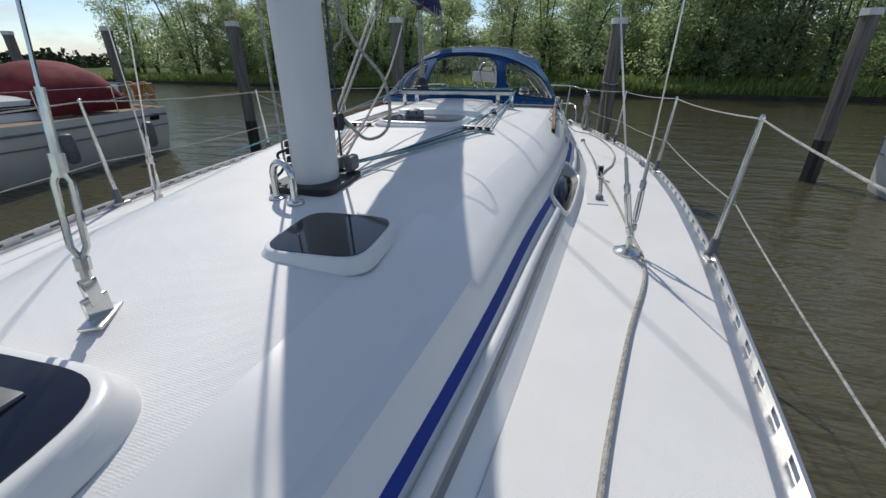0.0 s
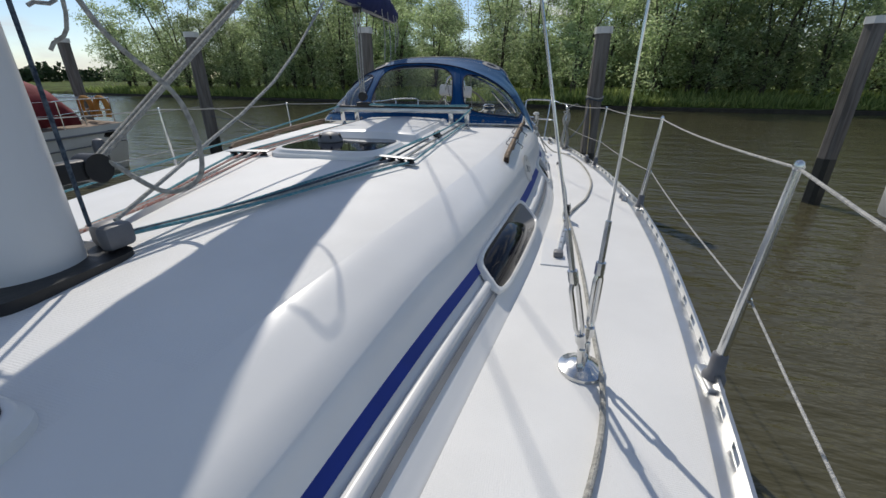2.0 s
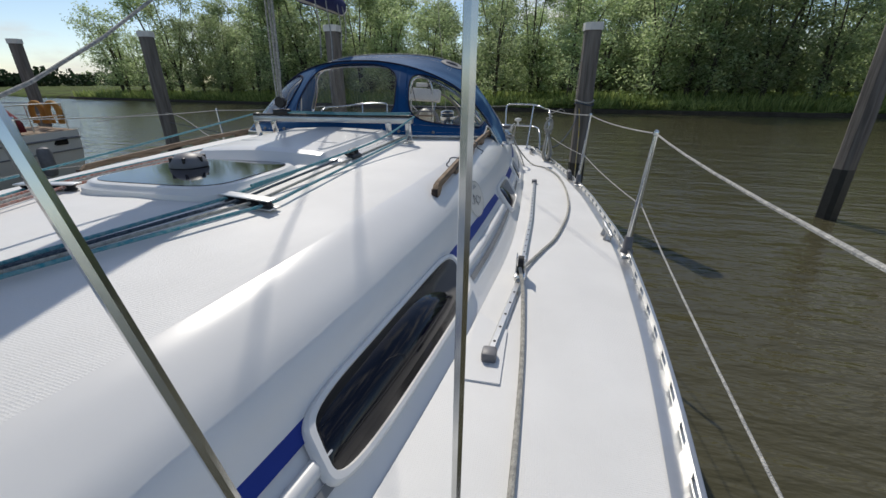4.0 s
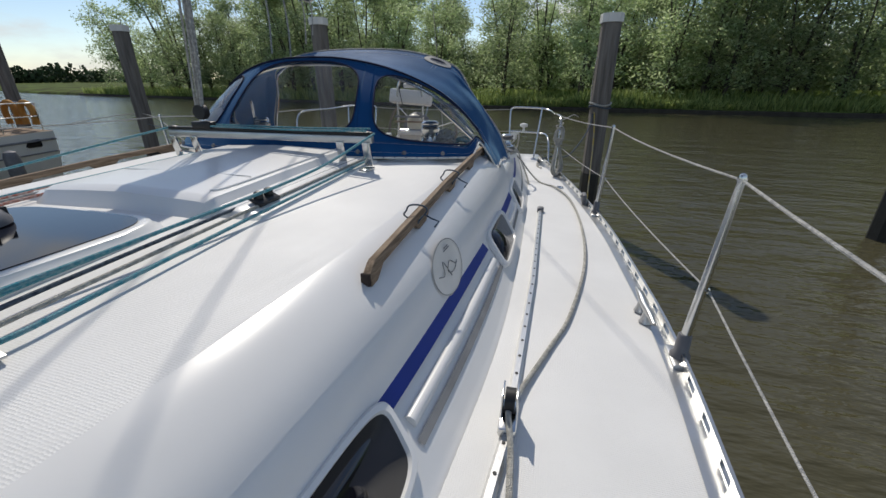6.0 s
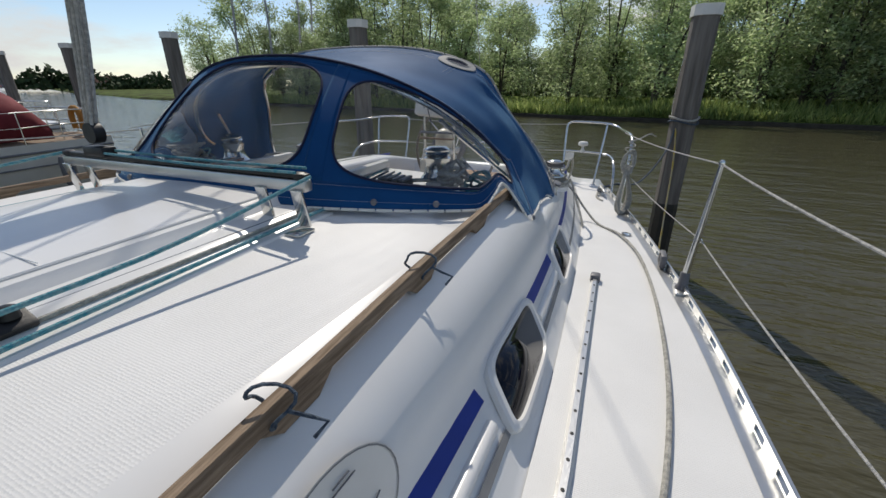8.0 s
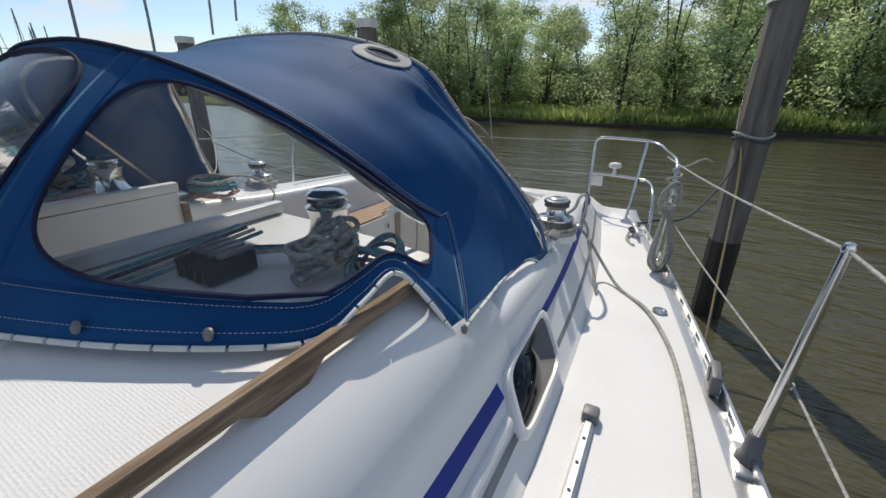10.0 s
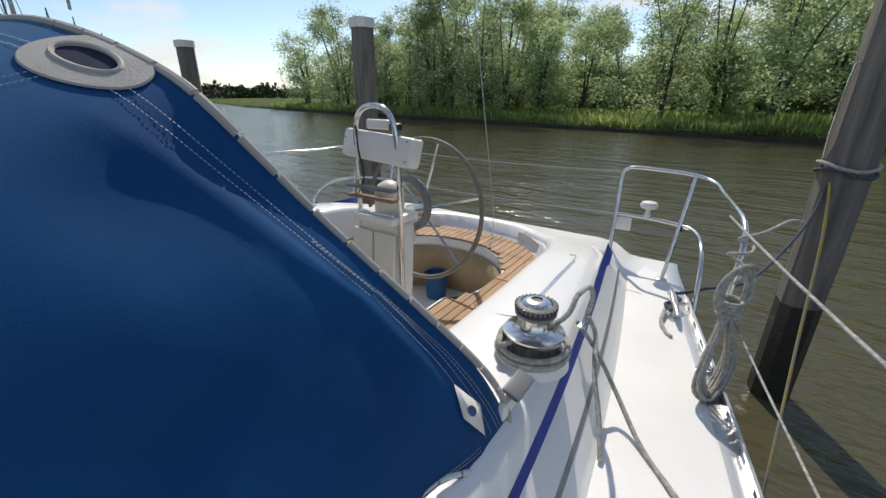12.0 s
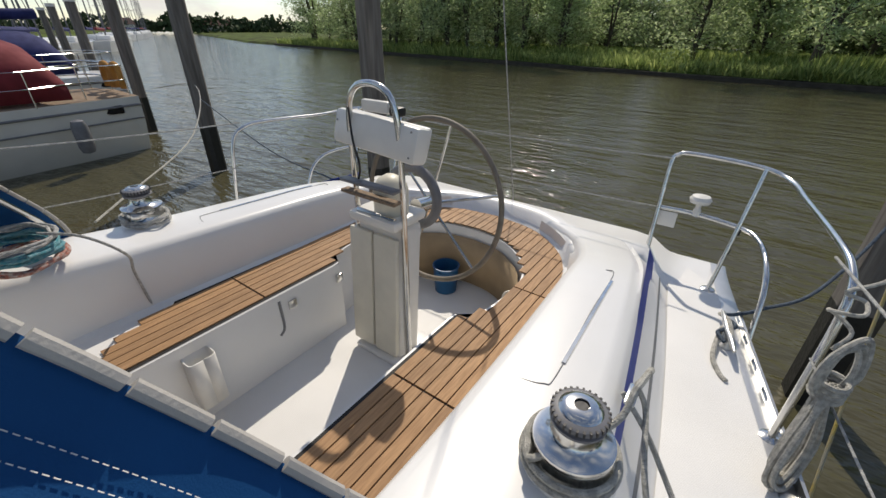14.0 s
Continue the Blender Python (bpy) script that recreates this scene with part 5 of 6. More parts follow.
# companionway sea hood: flat raised lid with chamfered edges on a lower wing
sea = thing("sea_hood", "raised white fibreglass cover over the companionway", "sea hood")


def cover(w0, w1, h0, h1, y0, y1, nose):
    """A low lid: half-width w1 at its foot, w0 on top, with a sloping nose."""
    rows = []
    for y, k in ((y0, 0), (y0 + nose * .55, .80), (y0 + nose, 1.0), (y0 + nose + .02, 1.0), ((y0 + y1) / 2, 1.02), (y1, 1.04)):
        d_ = (w1 - w0)
        prof = [(w1 + .012, -.006), (w1, h0 * k), (w0 + d_ * .35, h0 + (h1 - h0) * .55), (w0 + d_ * .1, h1 * .93), (w0 - .02, h1), (w0 * .5, h1 + .006), (0, h1 + .008)]
        prof = [(x - .05 * (1 - k), z * k if k else -.004) for x, z in prof]
        prof = [(-x, z) for x, z in prof] + [(x, z) for x, z in reversed(prof[:-1])]
        rows.append([(x, y, on_roof(min(abs(x), .55), y) + z) for x, z in prof])
    return Geo().sheet(rows)


part("wing", cover(.50, .585, .004, .028, 3.90, 4.98, .05), GEL, sea, "low side wing", sharp=24)
part("cover", cover(.385, .435, .014, .060, 3.865, 4.95, .085), GEL, sea, sharp=24)
part("panel_ridge", Geo().tube(bend([(.33, 4.0, on_roof(.33, 4.0) + .062), (.36, 4.06, on_roof(.36, 4.06) + .062), (.365, 4.5, on_roof(.36, 4.5) + .063), (.365, 4.93, on_roof(.36, 4.9) + .063)], 5), .005, 6), GEL, sea)
for yy in (4.22, 4.66):
    part("seam", Geo().tube([(x, yy, on_roof(abs(x), yy) + .066) for x in np.linspace(-.34, .34, 9)], .002, 5), GEL, sea)
clu = thing("cam_cleat", "black cam cleat on the sea hood", "cleat", (.515, 4.06, on_roof(.5, 4.06) + .034), 0)
part("base", Geo().box((0, 0, 0), (.06, .12, .018), .006, Matrix.Rotation(.5, 4, "Y")), BLACK, clu)
part("jaw", Geo().lathe([(.018, .0), (.016, .022), (.008, .026)], 14, (.0, -.03, .008)), BLACK, clu)
part("jaw", Geo().lathe([(.018, .0), (.016, .022), (.008, .026)], 14, (.0, .03, .008)), BLACK, clu)

# ---- canvas spray hood ----


def run(pts):
    """Point at 0 to 1 of the way along a smooth line."""
    p = bend(pts, 10)
    L = [0.0]
    for a, b in zip(p, p[1:]):
        L.append(L[-1] + (b - a).length)

    def at(u):
        u = max(0.0, min(1.0, u)) * L[-1]
        return Vector((np.interp(u, L, [q.x for q in p]), np.interp(u, L, [q.y for q in p]), np.interp(u, L, [q.z for q in p])))
    return at


def mirrored(f):
    def g_(s):
        v = f(abs(s))
        return Vector((math.copysign(v.x, s), v.y, v.z))
    return g_


# front rim, its outer seam down to the deck, rear edge, and the lower edges
RIM = mirrored(run([(0, 5.37, 1.140), (.20, 5.373, 1.132), (.42, 5.40, 1.097), (.62, 5.45, 1.035), (.80, 5.52, .945), (.93, 5.605, .835), (1.01, 5.70, .728), (1.045, 5.80, .662)]))
SEAM = mirrored(run([(1.045, 5.835, .664), (1.085, 5.80, .612), (1.196, 5.672, .475), (1.226, 5.585, .425)]))
REAR = mirrored(run([(0, 6.068, 1.228), (.25, 6.07, 1.222), (.45, 6.08, 1.203), (.62, 6.10, 1.166), (.76, 6.13, 1.112), (.83, 6.152, 1.06), (.872, 6.20, .978), (.93, 6.262, .870), (1.005, 6.322, .764), (1.09, 6.395, .64), (1.165, 6.49, .487), (1.205, 6.535, .37), (1.222, 6.53, .275)]))
LOW = mirrored(run([(0, 4.86, .612), (.25, 4.875, .606), (.454, 4.91, .598), (.77, 5.035, .585), (1.0, 5.175, .572), (1.085, 5.275, .565), (1.105, 5.38, .60), (1.108, 5.49, .622), (1.16, 5.545, .54), (1.226, 5.585, .425)]))
SKIRT = mirrored(run([(1.226, 5.585, .425), (1.228, 5.66, .448), (1.225, 5.76, .452), (1.20, 5.95, .432), (1.185, 6.13, .41), (1.19, 6.24, .40), (1.212, 6.31, .375), (1.222, 6.38, .325), (1.228, 6.46, .285), (1.222, 6.53, .275)]))
SIDE = .70


def outer(s):
    """The hood's forward line: the rim from the middle, then the outer seam."""
    a = abs(s)
    v = RIM(a / SIDE) if a < SIDE else SEAM((a - SIDE) / (1 - SIDE))
    return Vector((math.copysign(v.x, s), v.y, v.z))


def top(s, f):
    """The canvas between the forward line and the rear edge."""
    a = abs(s)
    p = outer(s).lerp(REAR(s), f)
    w = math.sin(math.pi * f)
    sag = -.045 * max(0, 1 - (a / .62) ** 2) + .035 * math.exp(-((a - .62) / .14) ** 2)
    out = Vector((math.copysign(.55 if a > .3 else .2, s), 0, 1)).normalized()
    p += out * (sag * w)
    # the skirt's scalloped lower edge
    k = max(0.0, (a - .80) / .20) ** 1.5
    q = mirrored(lambda u: SKIRT(f))(s)
    p = p.lerp(q, k)
    # pulled folds towards the shoulder and the foot
    fold = .0022 * math.sin(20 * f + 9 * a) * math.exp(-((a - .52) / .2) ** 2) * w + .009 * noise.noise(Vector((s * 6, f * 2.5, 1))) * w
    tuck = .012 * math.exp(-((f - .80 - .10 * (a - .5)) / .035) ** 2) * max(0, min(1, (a - .42) / .1)) * max(0, 1 - k)
    return p + out * (fold + tuck)


def front(s, r):
    a, b = RIM(s), LOW(s)
    if abs(s) > .82:
        a = a.lerp(Vector((math.copysign(1.045, s), 5.835, .664)), (abs(s) - .82) / .18)
    w = 0.03 * math.sin(math.pi * r) * (1 - s * s)
    p = b.lerp(a, r) + Vector((0, -w, w * .6))
    if abs(s) > .82:
        e = SEAM(math.copysign(1 - r, s))
        q = Vector((math.copysign(1.226, s), 5.585, .425)).lerp(Vector((math.copysign(1.045, s), 5.835, .664)), r)
        p += (Vector((math.copysign(e.x, s), e.y, e.z)) - q) * ((abs(s) - .82) / .18) ** 2
    return p


hood = thing("spray_hood", "dark blue canvas spray hood with clear vinyl windows", "spray hood", (0, 0, 0))
CELLS = [(-.93, -.335, .16, .965), (-.285, .285, .16, .96), (.335, .93, .16, .965)]


def strip(name, s0, s1, r0, r1, ns=14, nr=4):
    g = Geo().sheet([[front(s0 + (s1 - s0) * j / ns, r0 + (r1 - r0) * i / nr) for j in range(ns + 1)] for i in range(nr + 1)])
    part(name, g, CANVAS, hood, sharp=80, thick=.004)


strip("front_panel", -1, 1, 0, .16, 80)
for a, b in ((-1, -.93), (-.335, -.285), (.285, .335), (.93, 1)):
    strip("strap", a, b, .16, 1, 6, 24)
for s0, s1, r0, r1 in CELLS:
    strip("top_strap", s0, s1, r1, 1, 24, 2)
    cs, cr, hs, hr = (s0 + s1) / 2, (r0 + r1) / 2, (s1 - s0) / 2, (r1 - r0) / 2
    n = 72
    inner = squircle(1, 1, n, 4.2)
    rect = []
    for u, v in inner:
        m_ = max(abs(u), abs(v))
        rect.append((u / m_, v / m_))
    loop = lambda q, f: [front(cs + hs * u * f, cr + hr * v * f) for u, v in q]
    a, b = loop(rect, 1.0), loop(inner, .965)
    part("window_border", Geo().add(a + b, [(i, (i + 1) % n, n + (i + 1) % n, n + i) for i in range(n)]), CANVAS, hood, sharp=80)
    rings = [loop(inner, f) for f in (.965, .8, .6, .4, .2, .02)]
    w = Geo().add([p for q in rings for p in q], [(k * n + i, k * n + (i + 1) % n, k * n + n + (i + 1) % n, k * n + n + i) for k in range(5) for i in range(n)])
    ob = part("window", w, VINYL, hood, "clear creased vinyl window", sharp=180)
    ob.visible_shadow = False
    part("binding", Geo().tube([p + Vector((0, -.004, .003)) for p in loop(inner, .965)], .005, 6, True), CANVASTRIM, hood)

rows = [[top(-1 + 2 * j / 100, i / 32) for j in range(101)] for i in range(33)]
part("top_panel", Geo().sheet(rows), CANVAS, hood, sharp=80, thick=.004)
part("front_binding", Geo().tube([RIM(-1 + 2 * k / 60) + Vector((0, -.003, .003)) for k in range(61)], .006, 8), CANVASTRIM, hood)
# pale edge tape in stitched lengths
for k in range(-22, 22):
    pts = [REAR((k + .04 + .92 * i / 4) / 22) for i in range(5)]
    part("edge_tape", Geo().tube(pts, .0085, 8), LEATHER, hood, "pale grey edge binding")
for s in (1, -1):
    for k in range(26):
        part("edge_tape", Geo().tube([LOW(s * (k + .05 + .9 * i / 3) / 26) for i in range(4)], .006, 6), THREAD, hood, "pale lower edge tape")
    for k in range(16):
        pts = [SKIRT((k + .05 + .9 * i / 3) / 16) for i in range(4)]
        part("edge_tape", Geo().tube([(s * p.x, p.y, p.z) for p in pts], .006, 6), THREAD, hood, "pale lower edge tape")
part("hood_frame", Geo().tube([(p.x * .965, p.y - .03, p.z - .035) for p in (REAR(-.90 + 1.80 * k / 40) for k in range(41))], .012, 8), STEEL, hood, "stainless steel hood frame")
part("hood_frame", Geo().tube([(p.x * .965, p.y + .03, p.z - .035) for p in (RIM(-.97 + 1.94 * k / 40) for k in range(41))], .012, 8), STEEL, hood, "stainless steel hood frame")
for s in (1, -1):
    part("frame_strut", Geo().tube([(s * 1.10, 6.15, .42), (s * .74, 5.66, .86)], .010, 8), STEEL, hood)
# white stitching in dashes
st = Geo()


def stitched(f, length, lift):
    n = int(length / .0085)
    for k in range(n):
        p, q = f(k / n), f((k + .62) / n)
        st.tube([p + lift, q + lift], .0006, 3)


for s in (1, -1):
    up = Vector((s * .0022, -.0006, .0022))
    for off in (.855, .885):
        stitched(lambda u: top(s * (.02 + .90 * u), off + .03 * u), 1.75, up)
    for off in (.018, .034):
        stitched(lambda u: top(s * (.04 + .94 * u), off), 1.65, up)
    for off in (.955, .972):
        stitched(lambda u: top(s * (.62 + .34 * u), .86 + (off - .86) * (.35 + .65 * u)), .60, up)
    for off in (.925, .932):
        stitched(lambda u: top(s * (off + .02 * math.sin(math.pi * u)), .05 + .80 * u), .62, up)
    for d_ in (-.006, .006):
        stitched(lambda u: top(s * .375 + d_, .62 + .30 * u), .22, up)
    stitched(lambda u: front(s * (.04 + .92 * u), .14), 1.35, Vector((0, -.004, .002)))
    stitched(lambda u: front(s * (.04 + .92 * u), .05), 1.35, Vector((0, -.004, .002)))
tagged(part("stitching", st, THREAD, hood, "white double stitching"), kind="stuff")
# grab patch with an opening on the hood's top
for s in (1, -1):
    n = 40
    surf = lambda u, v, o: top(s * (.372 + u), .915 + v) + Vector((s * .45, -.1, 1)).normalized() * o
    lp = lambda w, h, o: [surf(w * math.cos(a), min(.08, h * math.sin(a)), o) for a in np.linspace(0, 2 * math.pi, n + 1)[:-1]]
    r = [lp(.058, .105, .003), lp(.057, .102, .006), lp(.034, .045, .008), lp(.033, .042, .005)]
    part("patch", Geo().add([p for q in r for p in q], [(k * n + i, k * n + (i + 1) % n, k * n + n + (i + 1) % n, k * n + n + i) for k in range(3) for i in range(n)]), LEATHER, hood, "pale grey reinforcing patch")
    part("pocket", Geo().add(lp(.033, .042, .0048), [tuple(range(n))]), CANVASTRIM, hood, "dark opening in the patch")
    part("lip", Geo().tube(lp(.034, .044, .007), .0045, 6, True), LEATHER, hood)
    for k in (.30, .46, .60):
        p = front(s * k, .05) + Vector((0, -.010, .003))
        part("stud", Geo().lathe([(.013, 0), (.012, .005), (.006, .009)], 12).move(Matrix.Translation(p) @ Matrix.Rotation(radians(65), 4, "X")), GREYPL, hood)
    part("stud", Geo().lathe([(.013, 0), (.012, .005), (.006, .009)], 12).move(Matrix.Translation(Vector((s * 1.232, 5.60, .45))) @ Matrix.Rotation(radians(s * 70), 4, "Y")), GREYPL, hood)
    lab = [top(s * (.875 + a), .875 + b) + Vector((s * .006, -.003, .004)) for a, b in ((-.036, .0), (.0, .045), (.036, .005), (.0, -.045))]
    part("maker_tag", Geo().add(lab, [(0, 1, 2, 3)[::s]]), WHITEPL, hood, "white cloth tag with a blue disc", thick=.002)
    cc = sum(lab, Vector()) / 4
    e1, e2 = (lab[1] - lab[3]).normalized(), (lab[2] - lab[0]).normalized()
    nrm = e1.cross(e2).normalized()
    nrm = nrm if nrm.x * s > 0 else -nrm
    part("tag_disc", Geo().add([cc + (e1 * math.cos(a) + e2 * math.sin(a)) * .015 + nrm * .004 for a in np.linspace(0, 6.28, 20)[:-1]], [tuple(range(19))]), BUCKET, hood)

# things under the hood, seen through its windows
for x in (.62, -.62):
    w = thing("winch", "chrome halyard winch under the spray hood", "winch", (x * 1.14, 5.70, on_roof(x * 1.14, 5.70) - .004), group="halyard winches")
    w.scale = (1.15, 1.15, 1.3)
    part("drum", Geo().lathe([(.072, 0), (.075, .01), (.058, .03), (.05, .06), (.058, .085), (.062, .09), (.04, .1)], 28), STEEL, w)
    part("self_tailer", Geo().lathe([(.045, .098), (.056, .105), (.05, .112), (.056, .12), (.04, .132), (.015, .133)], 28), STEEL, w)
    cl = thing("rope_clutch", "black bank of rope clutches under the spray hood", "rope clutch", (x * 1.03, 5.36, on_roof(x, 5.36)), group="rope clutches")
    for k in range(4):
        part("clutch", Geo().box(((k - 1.5) * .035, 0, .028), (.03, .14, .056), .008), BLACK, cl)
        part("lever", Geo().box(((k - 1.5) * .035, .02, .062), (.022, .10, .012), .004), GREYPL, cl)
    r0 = random.Random(int(x * 100) + 77)
    sg = math.copysign(1, x)
    for q in range(8):
        # grey hank, folded back and forth, and a looser teal coil beside it
        w_, l_, t_ = r0.uniform(.03, .07), r0.uniform(.07, .13), r0.uniform(-.5, .5)
        pts = [(sg * (.87 + w_ * math.cos(a + t_) + r0.gauss(0, .008)), 5.51 + l_ * math.sin(a) + r0.gauss(0, .008), on_roof(.87, 5.5) + .014 + .013 * q + .03 * r0.random()) for a in np.linspace(0, 6.0, 9)]
        rope("grey halyard tail hanked under the spray hood", pts, .0078, ROPE_GREY if q % 3 else ROPE_WHITE, 6, "halyard tails")
    for q in range(6):
        cx, cy_, rr_ = sg * (.95 + r0.gauss(0, .012)), 5.62 + r0.gauss(0, .02), r0.uniform(.06, .10)
        pts = [(cx + rr_ * .8 * math.cos(a), cy_ + rr_ * math.sin(a), on_roof(abs(cx) + .03, 5.6) + .012 + .012 * q + .015 * math.sin(2 * a + q)) for a in np.linspace(0, 5.8, 12)]
        rope("teal halyard tail coiled under the spray hood", pts, .0068, ROPE_TEAL if q % 3 else ROPE_NAVY, 4, "halyard tails")
    for q in range(3):
        rope("halyard tail from the rope clutches to the winch", [(x * 1.03 + (q - 1) * .035, 5.44, on_roof(x, 5.4) + .035), (sg * (.70 + .02 * q), 5.54, on_roof(.7, 5.5) + .03), (sg * (.80 + .02 * q), 5.52, on_roof(.8, 5.5) + .05)], .0068, (ROPE_NAVY, ROPE_TEAL, ROPE_GREY)[q], 5, "halyard tails")
cw = thing("companionway", "wooden companionway opening with brown trim", "companionway", (0, 5.81, 0))
part("washboard", Geo().box((0, 0, -.05), (.62, .02, .52), .004), OLDTEAK, cw)
for s in (1, -1):
    part("jamb", Geo().box((s * .335, .005, .1), (.05, .03, .86), .004), OLDTEAK, cw)
    part("side_trim", Geo().box((s * .322, -.34, .36), (.012, .66, .11), .004), OLDTEAK, cw, "brown varnished side trim")
    part("slide_rail", Geo().box((s * .345, -.34, .605), (.045, .68, .045), .010), GEL, cw, "white hatch slide")

# ---- helm ----
ped = thing("steering_pedestal", "white steering pedestal with chrome guard and instrument pod", "steering pedestal", (-.03, 7.50, SOLE))
part("column", Geo().box((-.03, 0, .40), (.33, .17, .80), .035, Matrix.Rotation(radians(-4), 4, "X"), 3), WHITEPL, ped)
part("front_lid", Geo().box((-.115, -.098, .40), (.155, .03, .70), .012, Matrix.Rotation(radians(-4), 4, "X")), CREAM, ped)
part("front_lid", Geo().box((.05, -.098, .40), (.155, .03, .70), .012, Matrix.Rotation(radians(-4), 4, "X")), CREAM, ped)
part("foot", Geo().box((0, 0, .015), (.34, .30, .03), .012), GEL, ped)
part("top_plate", Geo().box((0, .0, .83), (.30, .24, .05), .015), WHITEPL, ped)
part("compass", Geo().lathe([(.085, 0), (.085, .11), (.08, .135), (.06, .165), (.025, .185)], 28, (.03, 0, .85)), CREAM, ped, "cream compass housing")
for z in (.955, 1.01):
    part("bracket", Geo().box((0, -.11, z), (.34, .05, .016), .004), OLDTEAK if z < 1 else GREYPL, ped, "folding table bracket")
guard = [(-.15, -.05, .02), (-.15, -.05, .6), (-.15, -.055, 1.15), (-.135, -.06, 1.33), (-.09, -.062, 1.41), (0, -.064, 1.435), (.09, -.062, 1.41), (.135, -.06, 1.33), (.15, -.055, 1.15), (.15, -.05, .6), (.15, -.05, .02)]
part("guard", Geo().tube(bend(guard, 6), .0145, 12), STEEL, ped)
part("pod", Geo().box((0, -.02, 1.215), (.50, .10, .155), .022, Matrix.Rotation(radians(-14), 4, "X") @ Matrix.Rotation(radians(4), 4, "Y")), WHITEPL, ped, "white instrument pod")
part("pod_back", Geo().box((0, .035, 1.215), (.47, .03, .135), .012, Matrix.Rotation(radians(-14), 4, "X") @ Matrix.Rotation(radians(4), 4, "Y")), WHITEPL, ped)
for sx in (-.22, .22):
    for sz in (-.05, .05):
        part("screw", Geo().lathe([(.005, 0), (.004, .003)], 8).move(Matrix.Translation((sx, -.075 + sz * .25, 1.215 + sz)) @ Matrix.Rotation(radians(90), 4, "X")), GREYPL, ped)
part("cable", Geo().tube(bend([(-.12, -.08, 1.33), (-.09, -.10, 1.2), (-.06, -.1, 1.08), (-.1, -.09, .98)], 6), .005, 6), BLACK, ped)
part("clip", Geo().box((.12, -.03, 1.33), (.06, .05, .04), .012), BLACK, ped)
part("nameplate", Geo().box((0, -.03, 1.34), (.16, .03, .05), .01), WHITEPL, ped)
part("spare_bar", Geo().tube([(-.11, -.09, .86), (.13, -.09, .86)], .011, 8), STEEL, ped)
part("autopilot_wheel", Geo().tube([(0.0 + .155 * math.cos(a), .20, .86 + .155 * math.sin(a)) for a in np.linspace(0, 6.283, 40)[:-1]], .026, 10, True), GREYPL, ped, "grey autopilot drum")
tl = Matrix.Translation((.03, .30, .80)) @ Matrix.Rotation(radians(-8), 4, "X")
RIM = material("wheel_leather", (.20, .17, .13), .6, vary=.2, scale=20, bump=.2)
whl = part("wheel", Geo().tube([(.44 * math.cos(a), 0, .44 * math.sin(a)) for a in np.linspace(0, 6.283, 72)[:-1]], .0145, 10, True).move(tl), RIM, ped, "large wheel with a leather-covered rim")
part("hub", Geo().tube([(0, -.12, 0), (0, .03, 0)], .04, 20).move(tl), STEEL, whl)
for k in range(6):
    a = k * math.pi / 3 + .3
    part("spoke", Geo().tube([(.03 * math.cos(a), 0, .03 * math.sin(a)), (.43 * math.cos(a), 0, .43 * math.sin(a))], .0075, 8).move(tl), STEEL, whl)
bk = thing("bucket", "small blue plastic bucket in the helm well", "bucket", (-.12, 8.14, SOLE))
part("body", Geo().lathe([(.075, 0), (.09, .19), (.095, .2), (.085, .2), (.07, .02)], 24), BUCKET, bk)
ln = thing("helm_locker_panel", "tan panel with a round white vent in the helm well", "panel", (0, 0, 0))
pnl = [p for p in full_in if p[1] > 7.72]
part("panel", Geo().sheet([[(x * .965, y - .02, -.03) for x, y in pnl], [(x * .955, y - .03, SOLE + .02) for x, y in pnl]], flip=True), TARP, ln, thick=.004)
part("vent", Geo().lathe([(.045, 0), (.045, .008), (.03, .01)], 20).move(Matrix.Translation((.44, 8.0, -.16)) @ Matrix.Rotation(radians(-60), 4, "Z") @ Matrix.Rotation(radians(-90), 4, "Y")), WHITEPL, ln)
for s, y in ((-1, 7.12), (-1, 7.44), (1, 7.3)):
    h = tagged(part("latch", Geo().box((s * .393, y, -.05), (.012, .05, .05), .004), STEEL), "small steel locker latch in the seat front", "latch")
hl = thing("handle_pocket", "white plastic winch handle pocket in the cockpit", "pocket", (-.36, 6.62, -.28))
part("pocket", Geo().sheet([[(x, y, z) for x, y in squircle(.045, .06, 24, 5) + squircle(.045, .06, 24, 5)[:1]] for z in (0, .26)]), WHITEPL, hl, thick=.006)
lh = tagged(part("locker_seam", Geo().tube(bend([(-.398, 7.05, .0), (-.398, 7.05, -.16), (-.398, 7.02, -.2)], 5), .008, 6), GREY), "moulded drain joint in the seat front", "joint", kind="structure")
# coiled lines on the far coaming
r0 = random.Random(5)
for q, (mt, z) in enumerate(((ROPE_RED, .0), (ROPE_TEAL, .03), (ROPE_TEAL, .055), (ROPE_WHITE, .08))):
    pts = []
    for k in range(40):
        a = k * .62
        pts.append((-.93 + (.15 + r0.uniform(-.02, .02)) * math.cos(a), 6.33 + (.12 + r0.uniform(-.02, .02)) * math.sin(a), .40 + z + r0.uniform(0, .02)))
    rope("coiled teal, red and white lines on the coaming", pts, .007, mt, 3, "coiled lines")
rope("white line draped from the coiled ropes", [(-.9, 6.4, .5), (-.75, 6.5, .49), (-.7, 6.6, .38), (-.78, 6.62, .25), (-.8, 6.64, .05)], .006, ROPE_WHITE)
rope("thin backstay rising from the stern", [(.04, 8.78, .1), (-.02, 8.0, 3.0), (-.1, 6.5, 7)], .004, ROPE_WHITE, 2)
tagged(part("mooring_line", Geo().tube(bend([(-1.5, 8.4, .05), (-3.5, 9.0, -.1), (-6.6, 9.75, .15)], 6), .008, 6), ROPE_NAVY), "dark mooring line to the next pile", "rope", group="ropes")
